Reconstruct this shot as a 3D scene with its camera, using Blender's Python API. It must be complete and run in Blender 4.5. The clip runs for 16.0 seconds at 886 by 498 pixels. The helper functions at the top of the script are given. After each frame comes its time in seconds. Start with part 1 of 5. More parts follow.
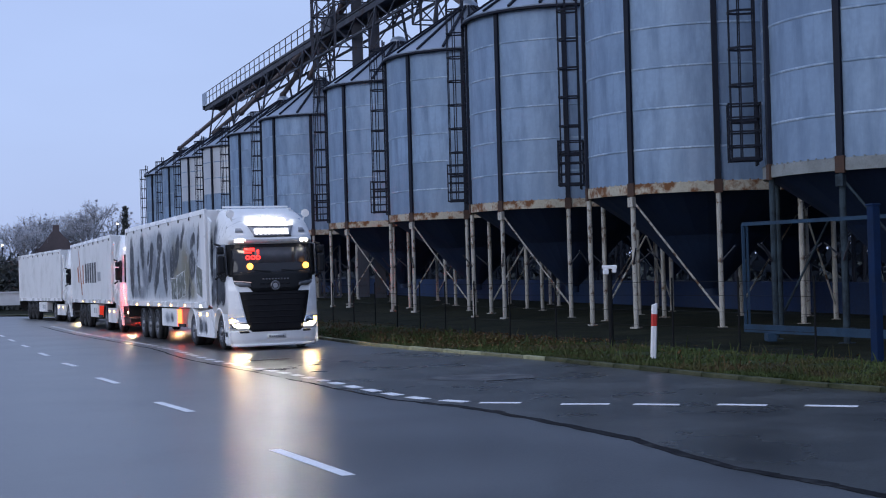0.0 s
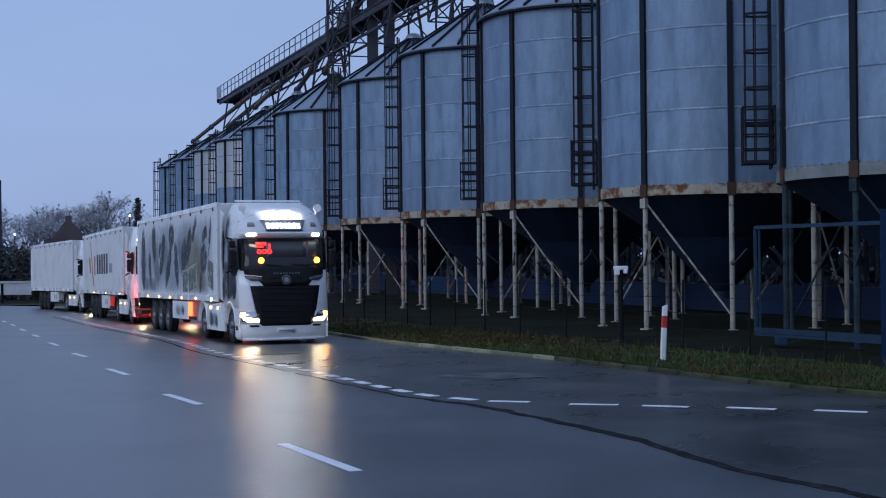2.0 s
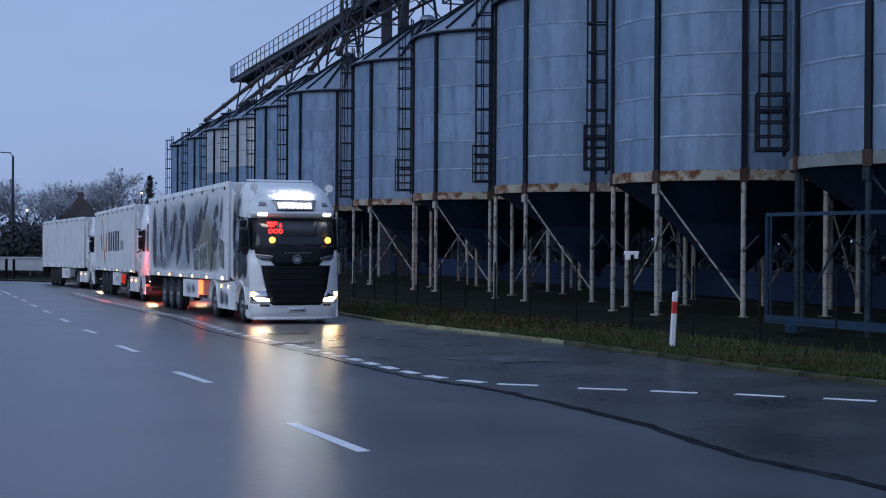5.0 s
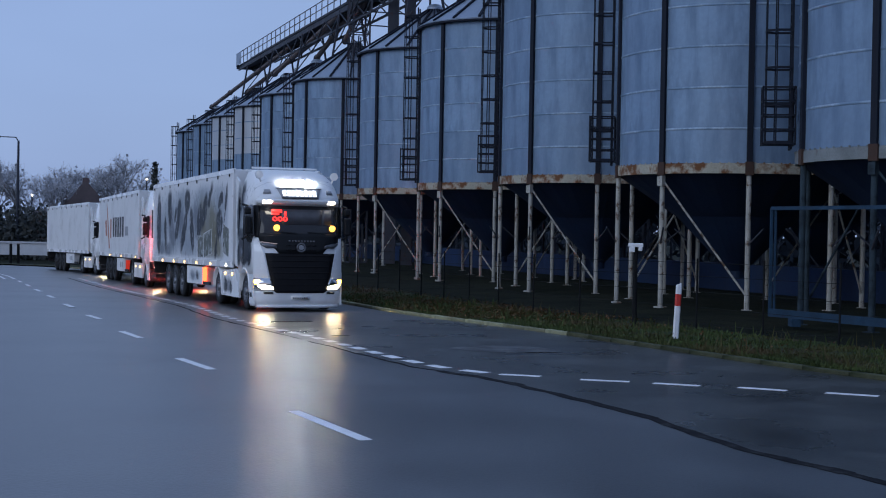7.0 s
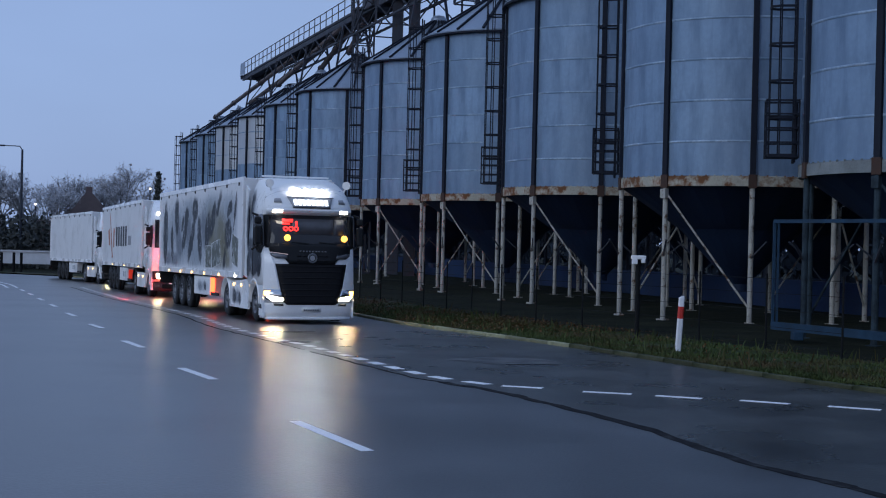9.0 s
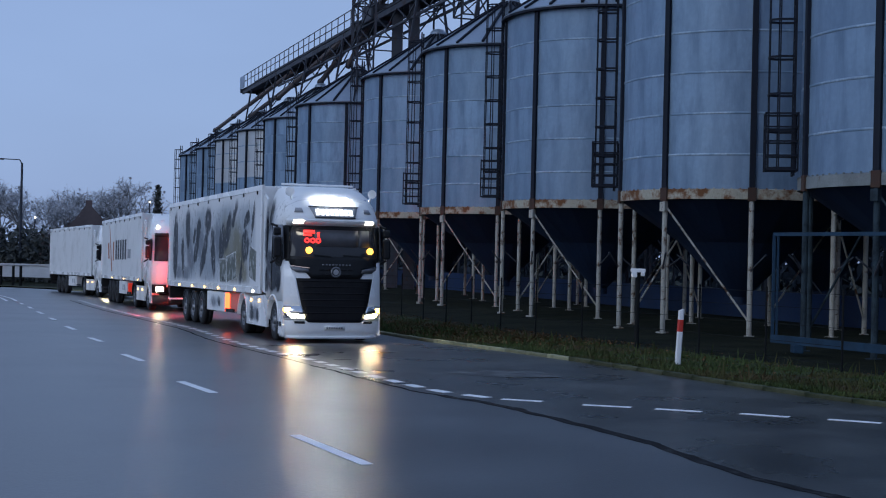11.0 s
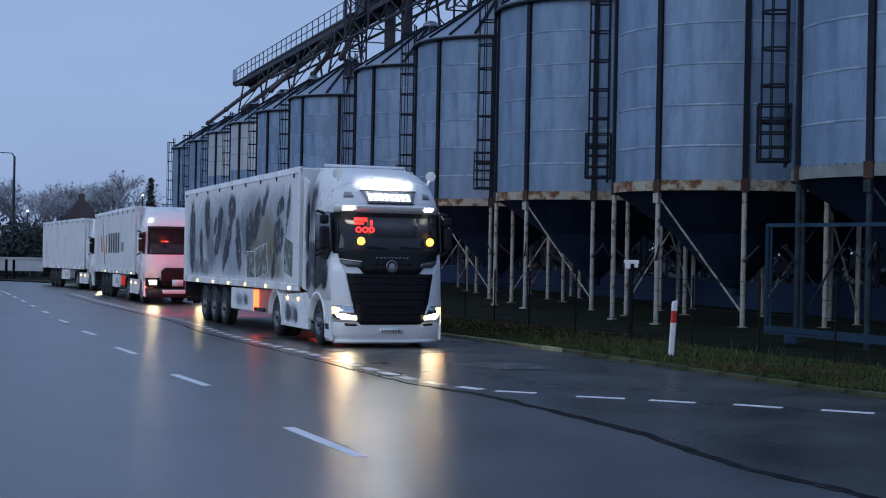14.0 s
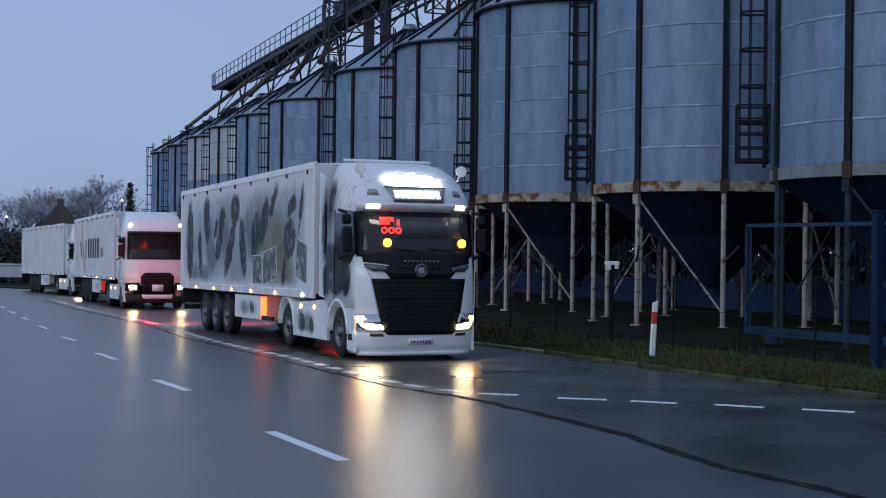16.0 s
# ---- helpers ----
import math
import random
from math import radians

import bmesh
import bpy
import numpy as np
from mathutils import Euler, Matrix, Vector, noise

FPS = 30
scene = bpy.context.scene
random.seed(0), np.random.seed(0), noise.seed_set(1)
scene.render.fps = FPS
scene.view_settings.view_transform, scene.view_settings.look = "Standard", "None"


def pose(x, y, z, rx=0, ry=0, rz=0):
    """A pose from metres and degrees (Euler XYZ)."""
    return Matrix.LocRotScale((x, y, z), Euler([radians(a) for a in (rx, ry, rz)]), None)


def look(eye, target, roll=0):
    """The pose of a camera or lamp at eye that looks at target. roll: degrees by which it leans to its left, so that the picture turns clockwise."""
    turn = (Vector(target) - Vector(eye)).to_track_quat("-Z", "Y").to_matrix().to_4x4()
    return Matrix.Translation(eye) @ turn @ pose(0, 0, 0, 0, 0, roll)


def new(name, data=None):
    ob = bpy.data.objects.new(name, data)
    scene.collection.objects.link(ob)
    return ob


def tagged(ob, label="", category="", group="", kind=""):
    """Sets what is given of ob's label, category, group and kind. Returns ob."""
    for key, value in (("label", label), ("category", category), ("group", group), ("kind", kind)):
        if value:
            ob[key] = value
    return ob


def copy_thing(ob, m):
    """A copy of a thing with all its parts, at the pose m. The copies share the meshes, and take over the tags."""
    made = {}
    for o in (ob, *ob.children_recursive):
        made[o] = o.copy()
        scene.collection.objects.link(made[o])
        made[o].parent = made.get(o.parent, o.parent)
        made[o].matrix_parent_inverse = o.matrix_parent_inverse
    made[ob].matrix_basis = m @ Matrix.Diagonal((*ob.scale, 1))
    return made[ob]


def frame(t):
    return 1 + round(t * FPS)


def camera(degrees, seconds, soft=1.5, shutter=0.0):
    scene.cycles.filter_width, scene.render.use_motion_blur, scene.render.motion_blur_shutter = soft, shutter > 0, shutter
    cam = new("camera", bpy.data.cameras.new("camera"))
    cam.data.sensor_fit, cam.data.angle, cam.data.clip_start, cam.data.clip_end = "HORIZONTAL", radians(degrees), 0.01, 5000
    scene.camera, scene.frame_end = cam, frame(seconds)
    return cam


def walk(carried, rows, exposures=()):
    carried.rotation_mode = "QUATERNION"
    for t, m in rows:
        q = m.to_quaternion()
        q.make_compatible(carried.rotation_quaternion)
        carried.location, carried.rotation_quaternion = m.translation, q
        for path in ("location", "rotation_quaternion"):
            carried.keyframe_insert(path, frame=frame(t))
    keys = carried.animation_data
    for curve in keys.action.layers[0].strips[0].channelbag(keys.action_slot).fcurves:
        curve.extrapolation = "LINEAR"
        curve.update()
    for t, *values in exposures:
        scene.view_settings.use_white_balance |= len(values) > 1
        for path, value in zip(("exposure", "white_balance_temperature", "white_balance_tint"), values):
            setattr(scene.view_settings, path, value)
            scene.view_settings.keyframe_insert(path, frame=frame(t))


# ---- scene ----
cam = camera(35.0, 16.0, soft=1.1)
walk(cam, [
    (0, pose(0, 0, 2.1, 90.522, 1.611, -0.107)),
    (0.5, pose(0, 0, 2.1, 90.527, 1.373, 0.031)),
    (1, pose(0, 0, 2.1, 90.541, 1.052, 0.117)),
    (1.5, pose(0, 0, 2.1, 90.486, 0.797, 0.265)),
    (2, pose(0, 0, 2.1, 90.431, 0.542, 0.347)),
    (2.5, pose(0, 0, 2.1, 90.361, 0.322, 0.411)),
    (3, pose(0, 0, 2.1, 90.346, 0.022, 0.504)),
    (3.5, pose(0, 0, 2.1, 90.277, -0.122, 0.593)),
    (4, pose(0, 0, 2.1, 90.151, -0.164, 0.672)),
    (6.5, pose(0, 0, 2.1, 89.226, -0.846, 0.932)),
    (7, pose(0, 0, 2.1, 89.290, -1.039, 0.967)),
    (7.5, pose(0, 0, 2.1, 89.401, -1.165, 1.032)),
    (8, pose(0, 0, 2.1, 89.473, -1.274, 1.054)),
    (8.5, pose(0, 0, 2.1, 89.617, -1.309, 1.053)),
    (9, pose(0, 0, 2.1, 89.742, -1.358, 1.084)),
    (11.5, pose(0, 0, 2.1, 90.320, -1.302, 1.044)),
    (12, pose(0, 0, 2.1, 90.277, -1.254, 0.996)),
    (12.5, pose(0, 0, 2.1, 90.144, -1.299, 0.946)),
    (13, pose(0, 0, 2.1, 89.998, -1.234, 0.883)),
    (13.5, pose(0, 0, 2.1, 89.940, -1.220, 0.851)),
    (14, pose(0, 0, 2.1, 89.964, -1.130, 0.800)),
    (14.5, pose(0, 0, 2.1, 90.042, -1.070, 0.699)),
    (15, pose(0, 0, 2.1, 90.028, -0.915, 0.593)),
    (15.5, pose(0, 0, 2.1, 90.014, -0.770, 0.448)),
    (16, pose(0, 0, 2.1, 90.087, -0.690, 0.008)),
], exposures=[(0, 0.57, 7050, 13), (0.4, 0.31, 6850, 12), (0.8, 0.25, 6700, 11), (1.5, 0.17, 6550, 10), (4, 0.08, 6450, 9), (9, 0.07, 6450, 8), (13, 0.08, 6500, 6), (14.5, 0.07, 6550, 6), (16, 0.08, 6850, 8)])

# ---- dusk under a closed blue-grey sky ----
world = bpy.data.worlds.new("dusk_sky")
scene.world = world
world.use_nodes = True
wn, wl = world.node_tree.nodes, world.node_tree.links
sky = wn.new("ShaderNodeTexSky")
sky.sky_type, sky.sun_disc = "NISHITA", False
sky.sun_elevation, sky.sun_rotation = radians(8), radians(200)
cloud = wn.new("ShaderNodeMix")
cloud.data_type = "RGBA"
cloud.inputs["Factor"].default_value = 0.9
cloud.inputs["B"].default_value = (2.75, 3.9, 6.9, 1)
wl.new(sky.outputs["Color"], cloud.inputs["A"])
haze = wn.new("ShaderNodeTexNoise")
haze.inputs["Scale"].default_value, haze.inputs["Detail"].default_value = 2.2, 4
where = wn.new("ShaderNodeTexCoord")
flat = wn.new("ShaderNodeMapping")
flat.inputs["Scale"].default_value = (1, 1, 3)
wl.new(where.outputs["Generated"], flat.inputs["Vector"])
wl.new(flat.outputs["Vector"], haze.inputs["Vector"])
banks = wn.new("ShaderNodeMapRange")
wl.new(haze.outputs["Fac"], banks.inputs["Value"])
banks.inputs["From Min"].default_value, banks.inputs["From Max"].default_value = 0.3, 0.7
banks.inputs["To Min"].default_value, banks.inputs["To Max"].default_value = 0.94, 1.07
shade = wn.new("ShaderNodeVectorMath")
shade.operation = "SCALE"
wl.new(cloud.outputs["Result"], shade.inputs[0])
wl.new(banks.outputs["Result"], shade.inputs["Scale"])
wl.new(shade.outputs["Vector"], wn["Background"].inputs["Color"])
wn["Background"].inputs["Strength"].default_value = 0.1
sun = new("sun", bpy.data.lights.new("sun", "SUN"))
sun.data.energy, sun.data.angle, sun.data.color = 0.62, radians(40), (0.8, 0.88, 1.0)
sun.matrix_basis = look((-75, -30, 52), (0, 30, 0))

# ---- materials ----
def mat(name, color, rough=0.6, metal=0.0, spread=0.25, scale=3.0, fine=60.0, bump=0.15, dist=0.01, second=None, second_at=(0.5, 0.7), second_scale=1.2, spec=0.5, rough_var=0.15, coat=0.0, island=0.0, stretch=1.0, grain_only=False):
    """Principled surface with large and fine variation, relief and an optional second tone (rust, dirt)."""
    m = bpy.data.materials.new(name)
    m.use_nodes = True
    n, l = m.node_tree.nodes, m.node_tree.links
    b = n["Principled BSDF"]
    tc = n.new("ShaderNodeTexCoord")
    big = n.new("ShaderNodeTexNoise")
    big.inputs["Scale"].default_value, big.inputs["Detail"].default_value = scale, 5
    small = n.new("ShaderNodeTexNoise")
    small.inputs["Scale"].default_value, small.inputs["Detail"].default_value = fine, 3
    for t in (big, small):
        l.new(tc.outputs["Object"], t.inputs["Vector"])
    add = n.new("ShaderNodeMath")
    add.operation = "MULTIPLY_ADD"
    l.new(small.outputs["Fac"], add.inputs[0])
    add.inputs[1].default_value = 0.4
    l.new(big.outputs["Fac"], add.inputs[2])
    ramp = n.new("ShaderNodeMapRange")
    l.new(add.outputs[0], ramp.inputs["Value"])
    ramp.inputs["From Min"].default_value, ramp.inputs["From Max"].default_value = 0.4, 1.0
    ramp.inputs["To Min"].default_value, ramp.inputs["To Max"].default_value = 1 - spread, 1 + spread
    mul = n.new("ShaderNodeVectorMath")
    mul.operation = "SCALE"
    mul.inputs[0].default_value = color
    l.new(ramp.outputs["Result"], mul.inputs["Scale"])
    out = mul.outputs["Vector"]
    if island:
        info = n.new("ShaderNodeObjectInfo")
        iv = n.new("ShaderNodeMapRange")
        l.new(info.outputs["Random"], iv.inputs["Value"])
        iv.inputs["To Min"].default_value, iv.inputs["To Max"].default_value = 1 - island, 1 + island
        m2 = n.new("ShaderNodeVectorMath")
        m2.operation = "SCALE"
        l.new(out, m2.inputs[0])
        l.new(iv.outputs["Result"], m2.inputs["Scale"])
        out = m2.outputs["Vector"]
    if second:
        sn = n.new("ShaderNodeTexNoise")
        sn.inputs["Scale"].default_value, sn.inputs["Detail"].default_value = second_scale, 6
        sn.inputs["Roughness"].default_value = 0.65
        st = n.new("ShaderNodeMapping")
        st.inputs["Scale"].default_value = (1, 1, stretch)
        l.new(tc.outputs["Object"], st.inputs["Vector"])
        l.new(st.outputs["Vector"], sn.inputs["Vector"])
        sr = n.new("ShaderNodeMapRange")
        l.new(sn.outputs["Fac"], sr.inputs["Value"])
        sr.inputs["From Min"].default_value, sr.inputs["From Max"].default_value = second_at
        mix = n.new("ShaderNodeMix")
        mix.data_type = "RGBA"
        l.new(sr.outputs["Result"], mix.inputs["Factor"])
        l.new(out, mix.inputs["A"])
        mix.inputs["B"].default_value = (*second, 1)
        out = mix.outputs["Result"]
    l.new(out, b.inputs["Base Color"])
    rr = n.new("ShaderNodeMapRange")
    l.new(big.outputs["Fac"], rr.inputs["Value"])
    rr.inputs["From Min"].default_value, rr.inputs["From Max"].default_value = 0.3, 0.7
    rr.inputs["To Min"].default_value, rr.inputs["To Max"].default_value = max(0.02, rough - rough_var), min(1, rough + rough_var)
    l.new(rr.outputs["Result"], b.inputs["Roughness"])
    b.inputs["Metallic"].default_value = metal
    b.inputs["Specular IOR Level"].default_value = spec
    b.inputs["Coat Weight"].default_value = coat
    if bump:
        bp = n.new("ShaderNodeBump")
        bp.inputs["Strength"].default_value, bp.inputs["Distance"].default_value = bump, dist
        l.new(small.outputs["Fac"] if grain_only else add.outputs[0], bp.inputs["Height"])
        l.new(bp.outputs["Normal"], b.inputs["Normal"])
    return m


def glow(name, color, strength):
    m = bpy.data.materials.new(name)
    m.use_nodes = True
    b = m.node_tree.nodes["Principled BSDF"]
    b.inputs["Base Color"].default_value = (*color, 1)
    b.inputs["Emission Color"].default_value = (*color, 1)
    b.inputs["Emission Strength"].default_value = strength
    return m


def mural(name, strokes, lo, hi, fine=1.0, base=(0.84, 0.85, 0.85)):
    """White paint with an airbrushed picture: strokes of (tone, along, height, half width, half length, lean in degrees) with ragged soft edges."""
    m = bpy.data.materials.new(name)
    m.use_nodes = True
    n, l = m.node_tree.nodes, m.node_tree.links
    b = n["Principled BSDF"]
    tc = n.new("ShaderNodeTexCoord")
    side = n.new("ShaderNodeVectorMath")
    side.operation = "MULTIPLY"
    side.inputs[1].default_value = (0, 1, 1)
    l.new(tc.outputs["Object"], side.inputs[0])

    def cloud_at(scale, size, detail, at, lean=0.0):
        mp = n.new("ShaderNodeMapping")
        mp.inputs["Scale"].default_value = scale
        mp.inputs["Rotation"].default_value = (radians(lean), 0, 0)
        l.new(side.outputs["Vector"], mp.inputs["Vector"])
        t = n.new("ShaderNodeTexNoise")
        t.inputs["Scale"].default_value, t.inputs["Detail"].default_value, t.inputs["Roughness"].default_value = size, detail, 0.68
        l.new(mp.outputs["Vector"], t.inputs["Vector"])
        r = n.new("ShaderNodeMapRange")
        l.new(t.outputs["Fac"], r.inputs["Value"])
        r.inputs["From Min"].default_value, r.inputs["From Max"].default_value = at
        return r.outputs["Result"], t

    def edge(axis, a, c):
        q = n.new("ShaderNodeSeparateXYZ")
        l.new(tc.outputs["Object"], q.inputs[0])
        r = n.new("ShaderNodeMapRange")
        l.new(q.outputs[axis], r.inputs["Value"])
        r.inputs["From Min"].default_value, r.inputs["From Max"].default_value = a, c
        return r.outputs["Result"]

    def times(a, c):
        t = n.new("ShaderNodeMath")
        t.operation = "MULTIPLY"
        l.new(a, t.inputs[0])
        if isinstance(c, float):
            t.inputs[1].default_value = c
        else:
            l.new(c, t.inputs[1])
        return t.outputs[0]

    # ragged edges: the picture's coordinates wander a little
    rough_n = cloud_at((1, 1.6, 0.9), 2.6 * fine, 9, (0, 1))[1]
    off = n.new("ShaderNodeVectorMath")
    off.operation = "MULTIPLY_ADD"
    l.new(rough_n.outputs["Color"], off.inputs[0])
    off.inputs[1].default_value = (0, 0.60 / fine, 0.55 / fine)
    off.inputs[2].default_value = (0, -0.30 / fine, -0.275 / fine)
    warped = n.new("ShaderNodeVectorMath")
    l.new(side.outputs["Vector"], warped.inputs[0])
    l.new(off.outputs["Vector"], warped.inputs[1])
    mask = times(times(edge(1, lo[0], lo[0] + 0.3), edge(1, hi[0], hi[0] - 0.5)), times(edge(2, lo[1], lo[1] + 0.15), edge(2, hi[1], hi[1] - 0.3)))
    grain = cloud_at((1, 1.5, 0.7), 2.6 * fine, 8, (0.27, 0.45), -20)[0]
    tones = {"mist": ((0.30, 0.345, 0.39), 0.80, (1.3, 0.2)), "olive": ((0.17, 0.155, 0.085), 0.80, (1.2, 0.45)), "grey": ((0.15, 0.17, 0.20), 0.85, (1.15, 0.5)), "dark": ((0.026, 0.031, 0.040), 0.97, (1.15, 0.88))}
    col = None
    for tone, y, z, w, h, lean in sorted(strokes, key=lambda k: list(tones).index(k[0])):
        c, most, fade = tones[tone]
        mp = n.new("ShaderNodeMapping")
        mp.vector_type = "TEXTURE"
        mp.inputs["Location"].default_value = (0, y, z)
        mp.inputs["Rotation"].default_value = (radians(lean), 0, 0)
        mp.inputs["Scale"].default_value = (1, w, h)
        l.new(warped.outputs["Vector"], mp.inputs["Vector"])
        d = n.new("ShaderNodeVectorMath")
        d.operation = "LENGTH"
        l.new(mp.outputs["Vector"], d.inputs[0])
        r = n.new("ShaderNodeMapRange")
        l.new(d.outputs["Value"], r.inputs["Value"])
        r.inputs["From Min"].default_value, r.inputs["From Max"].default_value = fade
        mix = n.new("ShaderNodeMix")
        mix.data_type = "RGBA"
        l.new(times(times(times(r.outputs["Result"], grain), mask), most), mix.inputs["Factor"])
        if col is None:
            mix.inputs["A"].default_value = (*base, 1)
        else:
            l.new(col, mix.inputs["A"])
        mix.inputs["B"].default_value = (*c, 1)
        col = mix.outputs["Result"]
    # small dark and pale flecks over the painted part
    for c, size, at, most in (((0.05, 0.055, 0.06), 3.4, (0.56, 0.62), 0.7), ((0.72, 0.74, 0.76), 3.4, (0.60, 0.66), 0.6)):
        mix = n.new("ShaderNodeMix")
        mix.data_type = "RGBA"
        l.new(times(times(cloud_at((1, 1.5, 0.75), size * fine, 8, at, -24)[0], mask), most), mix.inputs["Factor"])
        l.new(col, mix.inputs["A"])
        mix.inputs["B"].default_value = (*c, 1)
        col = mix.outputs["Result"]
    l.new(col, b.inputs["Base Color"])
    b.inputs["Roughness"].default_value = 0.5
    b.inputs["Specular IOR Level"].default_value = 0.22
    return m


M_ROAD = mat("wet_asphalt", (0.047, 0.052, 0.059), 0.31, 0, 0.7, 0.35, 28, 0.5, 0.007, (0.024, 0.026, 0.029), (0.44, 0.68), 0.25, 1.0, 0.025, grain_only=True)
M_PAINT = mat("road_paint", (0.80, 0.81, 0.82), 0.6, 0, 0.12, 4, 60, 0.1, 0.004, (0.35, 0.35, 0.36), (0.62, 0.8), 9, 0.3)
M_TAR = mat("tar_seam", (0.006, 0.006, 0.008), 0.75, 0, 0.4, 3, 60, 0.5, 0.02, (0.030, 0.031, 0.033), (0.56, 0.62), 2.6, spec=0.12)
M_PATCH = mat("pale_asphalt", (0.095, 0.095, 0.092), 0.4, 0, 0.45, 1.5, 60, 0.2, 0.005, (0.02, 0.02, 0.021), (0.40, 0.58), 1.8, grain_only=True)
M_KERB = mat("kerb_concrete", (0.24, 0.24, 0.15), 0.85, 0, 0.35, 2, 50, 0.3, 0.01, (0.05, 0.060, 0.025), (0.48, 0.62), 1.2, 0.2, island=0.3)
M_MOSSKERB = mat("overgrown_kerb_concrete", (0.075, 0.078, 0.045), 0.9, 0, 0.4, 2, 50, 0.3, 0.01, (0.018, 0.026, 0.010), (0.40, 0.55), 0.9, 0.2, island=0.3)
M_SOIL = mat("dark_soil", (0.020, 0.021, 0.012), 0.95, 0, 0.6, 0.8, 14, 0.8, 0.08, (0.009, 0.012, 0.007), (0.42, 0.6), 0.5, 0.08)
M_GRASS = mat("verge_turf", (0.030, 0.042, 0.014), 0.9, 0, 0.5, 1.2, 20, 0.6, 0.05, (0.045, 0.028, 0.013), (0.48, 0.62), 0.35, 0.15)
M_BLADE = mat("grass_blades", (0.056, 0.078, 0.026), 0.7, 0, 0.6, 0.6, 10, 0, 0, (0.080, 0.058, 0.028), (0.47, 0.62), 0.35, 0.12)
M_LEAF = mat("fallen_leaves", (0.165, 0.080, 0.032), 0.8, 0, 0.5, 2, 10, 0, 0, (0.08, 0.05, 0.024), (0.5, 0.6), 2, 0.2)
M_STEEL = mat("galvanised_sheet", (0.228, 0.328, 0.452), 0.56, 0.38, 0.18, 0.45, 8, 0.05, 0.01, (0.150, 0.225, 0.322), (0.42, 0.66), 2.0, island=0.10, stretch=0.22, spec=0.35)
M_SEAM = mat("pale_seam_sheet", (0.36, 0.46, 0.57), 0.55, 0.2, 0.4, 1.5, 12, 0.05, 0.01, (0.17, 0.26, 0.36), (0.38, 0.56), 1.4)
M_PALE = mat("fresh_pale_sheet", (0.50, 0.53, 0.56), 0.5, 0.4, 0.12, 0.5, 8, 0.06)
M_ROOF = mat("silo_roof_sheet", (0.28, 0.34, 0.42), 0.45, 0.5, 0.2, 0.6, 10, 0.08)
M_STRAP = mat("dark_stiffener", (0.011, 0.015, 0.026), 0.65, 0.0, 0.3, 2, 30, 0.1, spec=0.2)
M_RING = mat("rusty_painted_ring", (0.46, 0.43, 0.34), 0.75, 0, 0.35, 2, 25, 0.25, 0.01, (0.16, 0.066, 0.024), (0.45, 0.58), 2.0)
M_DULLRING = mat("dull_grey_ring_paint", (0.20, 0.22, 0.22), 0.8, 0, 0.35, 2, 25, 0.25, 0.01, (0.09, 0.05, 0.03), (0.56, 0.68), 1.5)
M_RUST = mat("rusted_bracket", (0.060, 0.032, 0.022), 0.85, 0, 0.35, 5, 40, 0.3)
M_LEG = mat("weathered_leg_paint", (0.42, 0.41, 0.365), 0.75, 0, 0.25, 2, 25, 0.2, 0.01, (0.11, 0.060, 0.032), (0.54, 0.63), 3.4)
# navy, taken darker for the low light under the silos
M_HOPPER = mat("navy_hopper_paint", (0.014, 0.030, 0.068), 0.7, 0, 0.3, 0.8, 12, 0.1, spec=0.25)
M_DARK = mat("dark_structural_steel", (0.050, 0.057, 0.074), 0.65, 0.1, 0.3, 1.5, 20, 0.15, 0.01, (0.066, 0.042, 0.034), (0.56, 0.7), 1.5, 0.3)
M_TUBE = mat("aged_grain_spout", (0.13, 0.10, 0.092), 0.6, 0.3, 0.3, 1.5, 20, 0.15)
M_BLUE = mat("blue_gate_paint", (0.020, 0.050, 0.088), 0.7, 0, 0.3, 2, 25, 0.1, 0.01, (0.014, 0.034, 0.060), (0.5, 0.7), 1.5, 0.2)
M_GATEPOST = mat("deep_blue_post_paint", (0.003, 0.018, 0.058), 0.75, 0, 0.3, 2, 25, 0.1, 0.01, (0.003, 0.014, 0.040), (0.5, 0.7), 1.5, 0.2)
# grey-blue legs; the dimness by the gate is put into this colour
M_LEGBLUE = mat("dimmed_grey_blue_leg", (0.040, 0.060, 0.074), 0.85, 0, 0.3, 2, 25, 0.2, 0.01, (0.022, 0.032, 0.04), (0.46, 0.60), 2.2, 0.15)
M_LAYBY = mat("coarse_wet_asphalt", (0.047, 0.048, 0.045), 0.30, 0, 0.9, 0.5, 22, 0.6, 0.009, (0.020, 0.020, 0.019), (0.42, 0.62), 0.30, 0.6, 0.06, grain_only=True)
# blue wall colour also darkened for the low light beneath the silos
M_BLUEWALL = mat("blue_painted_concrete", (0.012, 0.034, 0.095), 0.8, 0, 0.4, 0.6, 10, 0.2)
M_WIRE = mat("fence_wire", (0.010, 0.011, 0.012), 0.8, 0.0, 0.2, 3, 30, 0, spec=0.15)
M_POSTW = mat("white_plastic", (0.80, 0.80, 0.80), 0.45, 0, 0.08, 3, 20, 0.05, 0.01, (0.45, 0.44, 0.40), (0.6, 0.8), 3)
M_POSTR = mat("red_reflector", (0.55, 0.03, 0.02), 0.35, 0, 0.1, 5, 30, 0)
M_WHITE = mat("white_truck_paint", (0.86, 0.865, 0.86), 0.28, 0, 0.06, 1.0, 20, 0.02, 0.005, (0.66, 0.66, 0.64), (0.6, 0.8), 1.5, coat=0.3)
M_TARP = mat("white_tarpaulin", (0.76, 0.765, 0.76), 0.45, 0, 0.08, 0.7, 12, 0.12, 0.02, (0.55, 0.55, 0.53), (0.5, 0.75), 0.8)
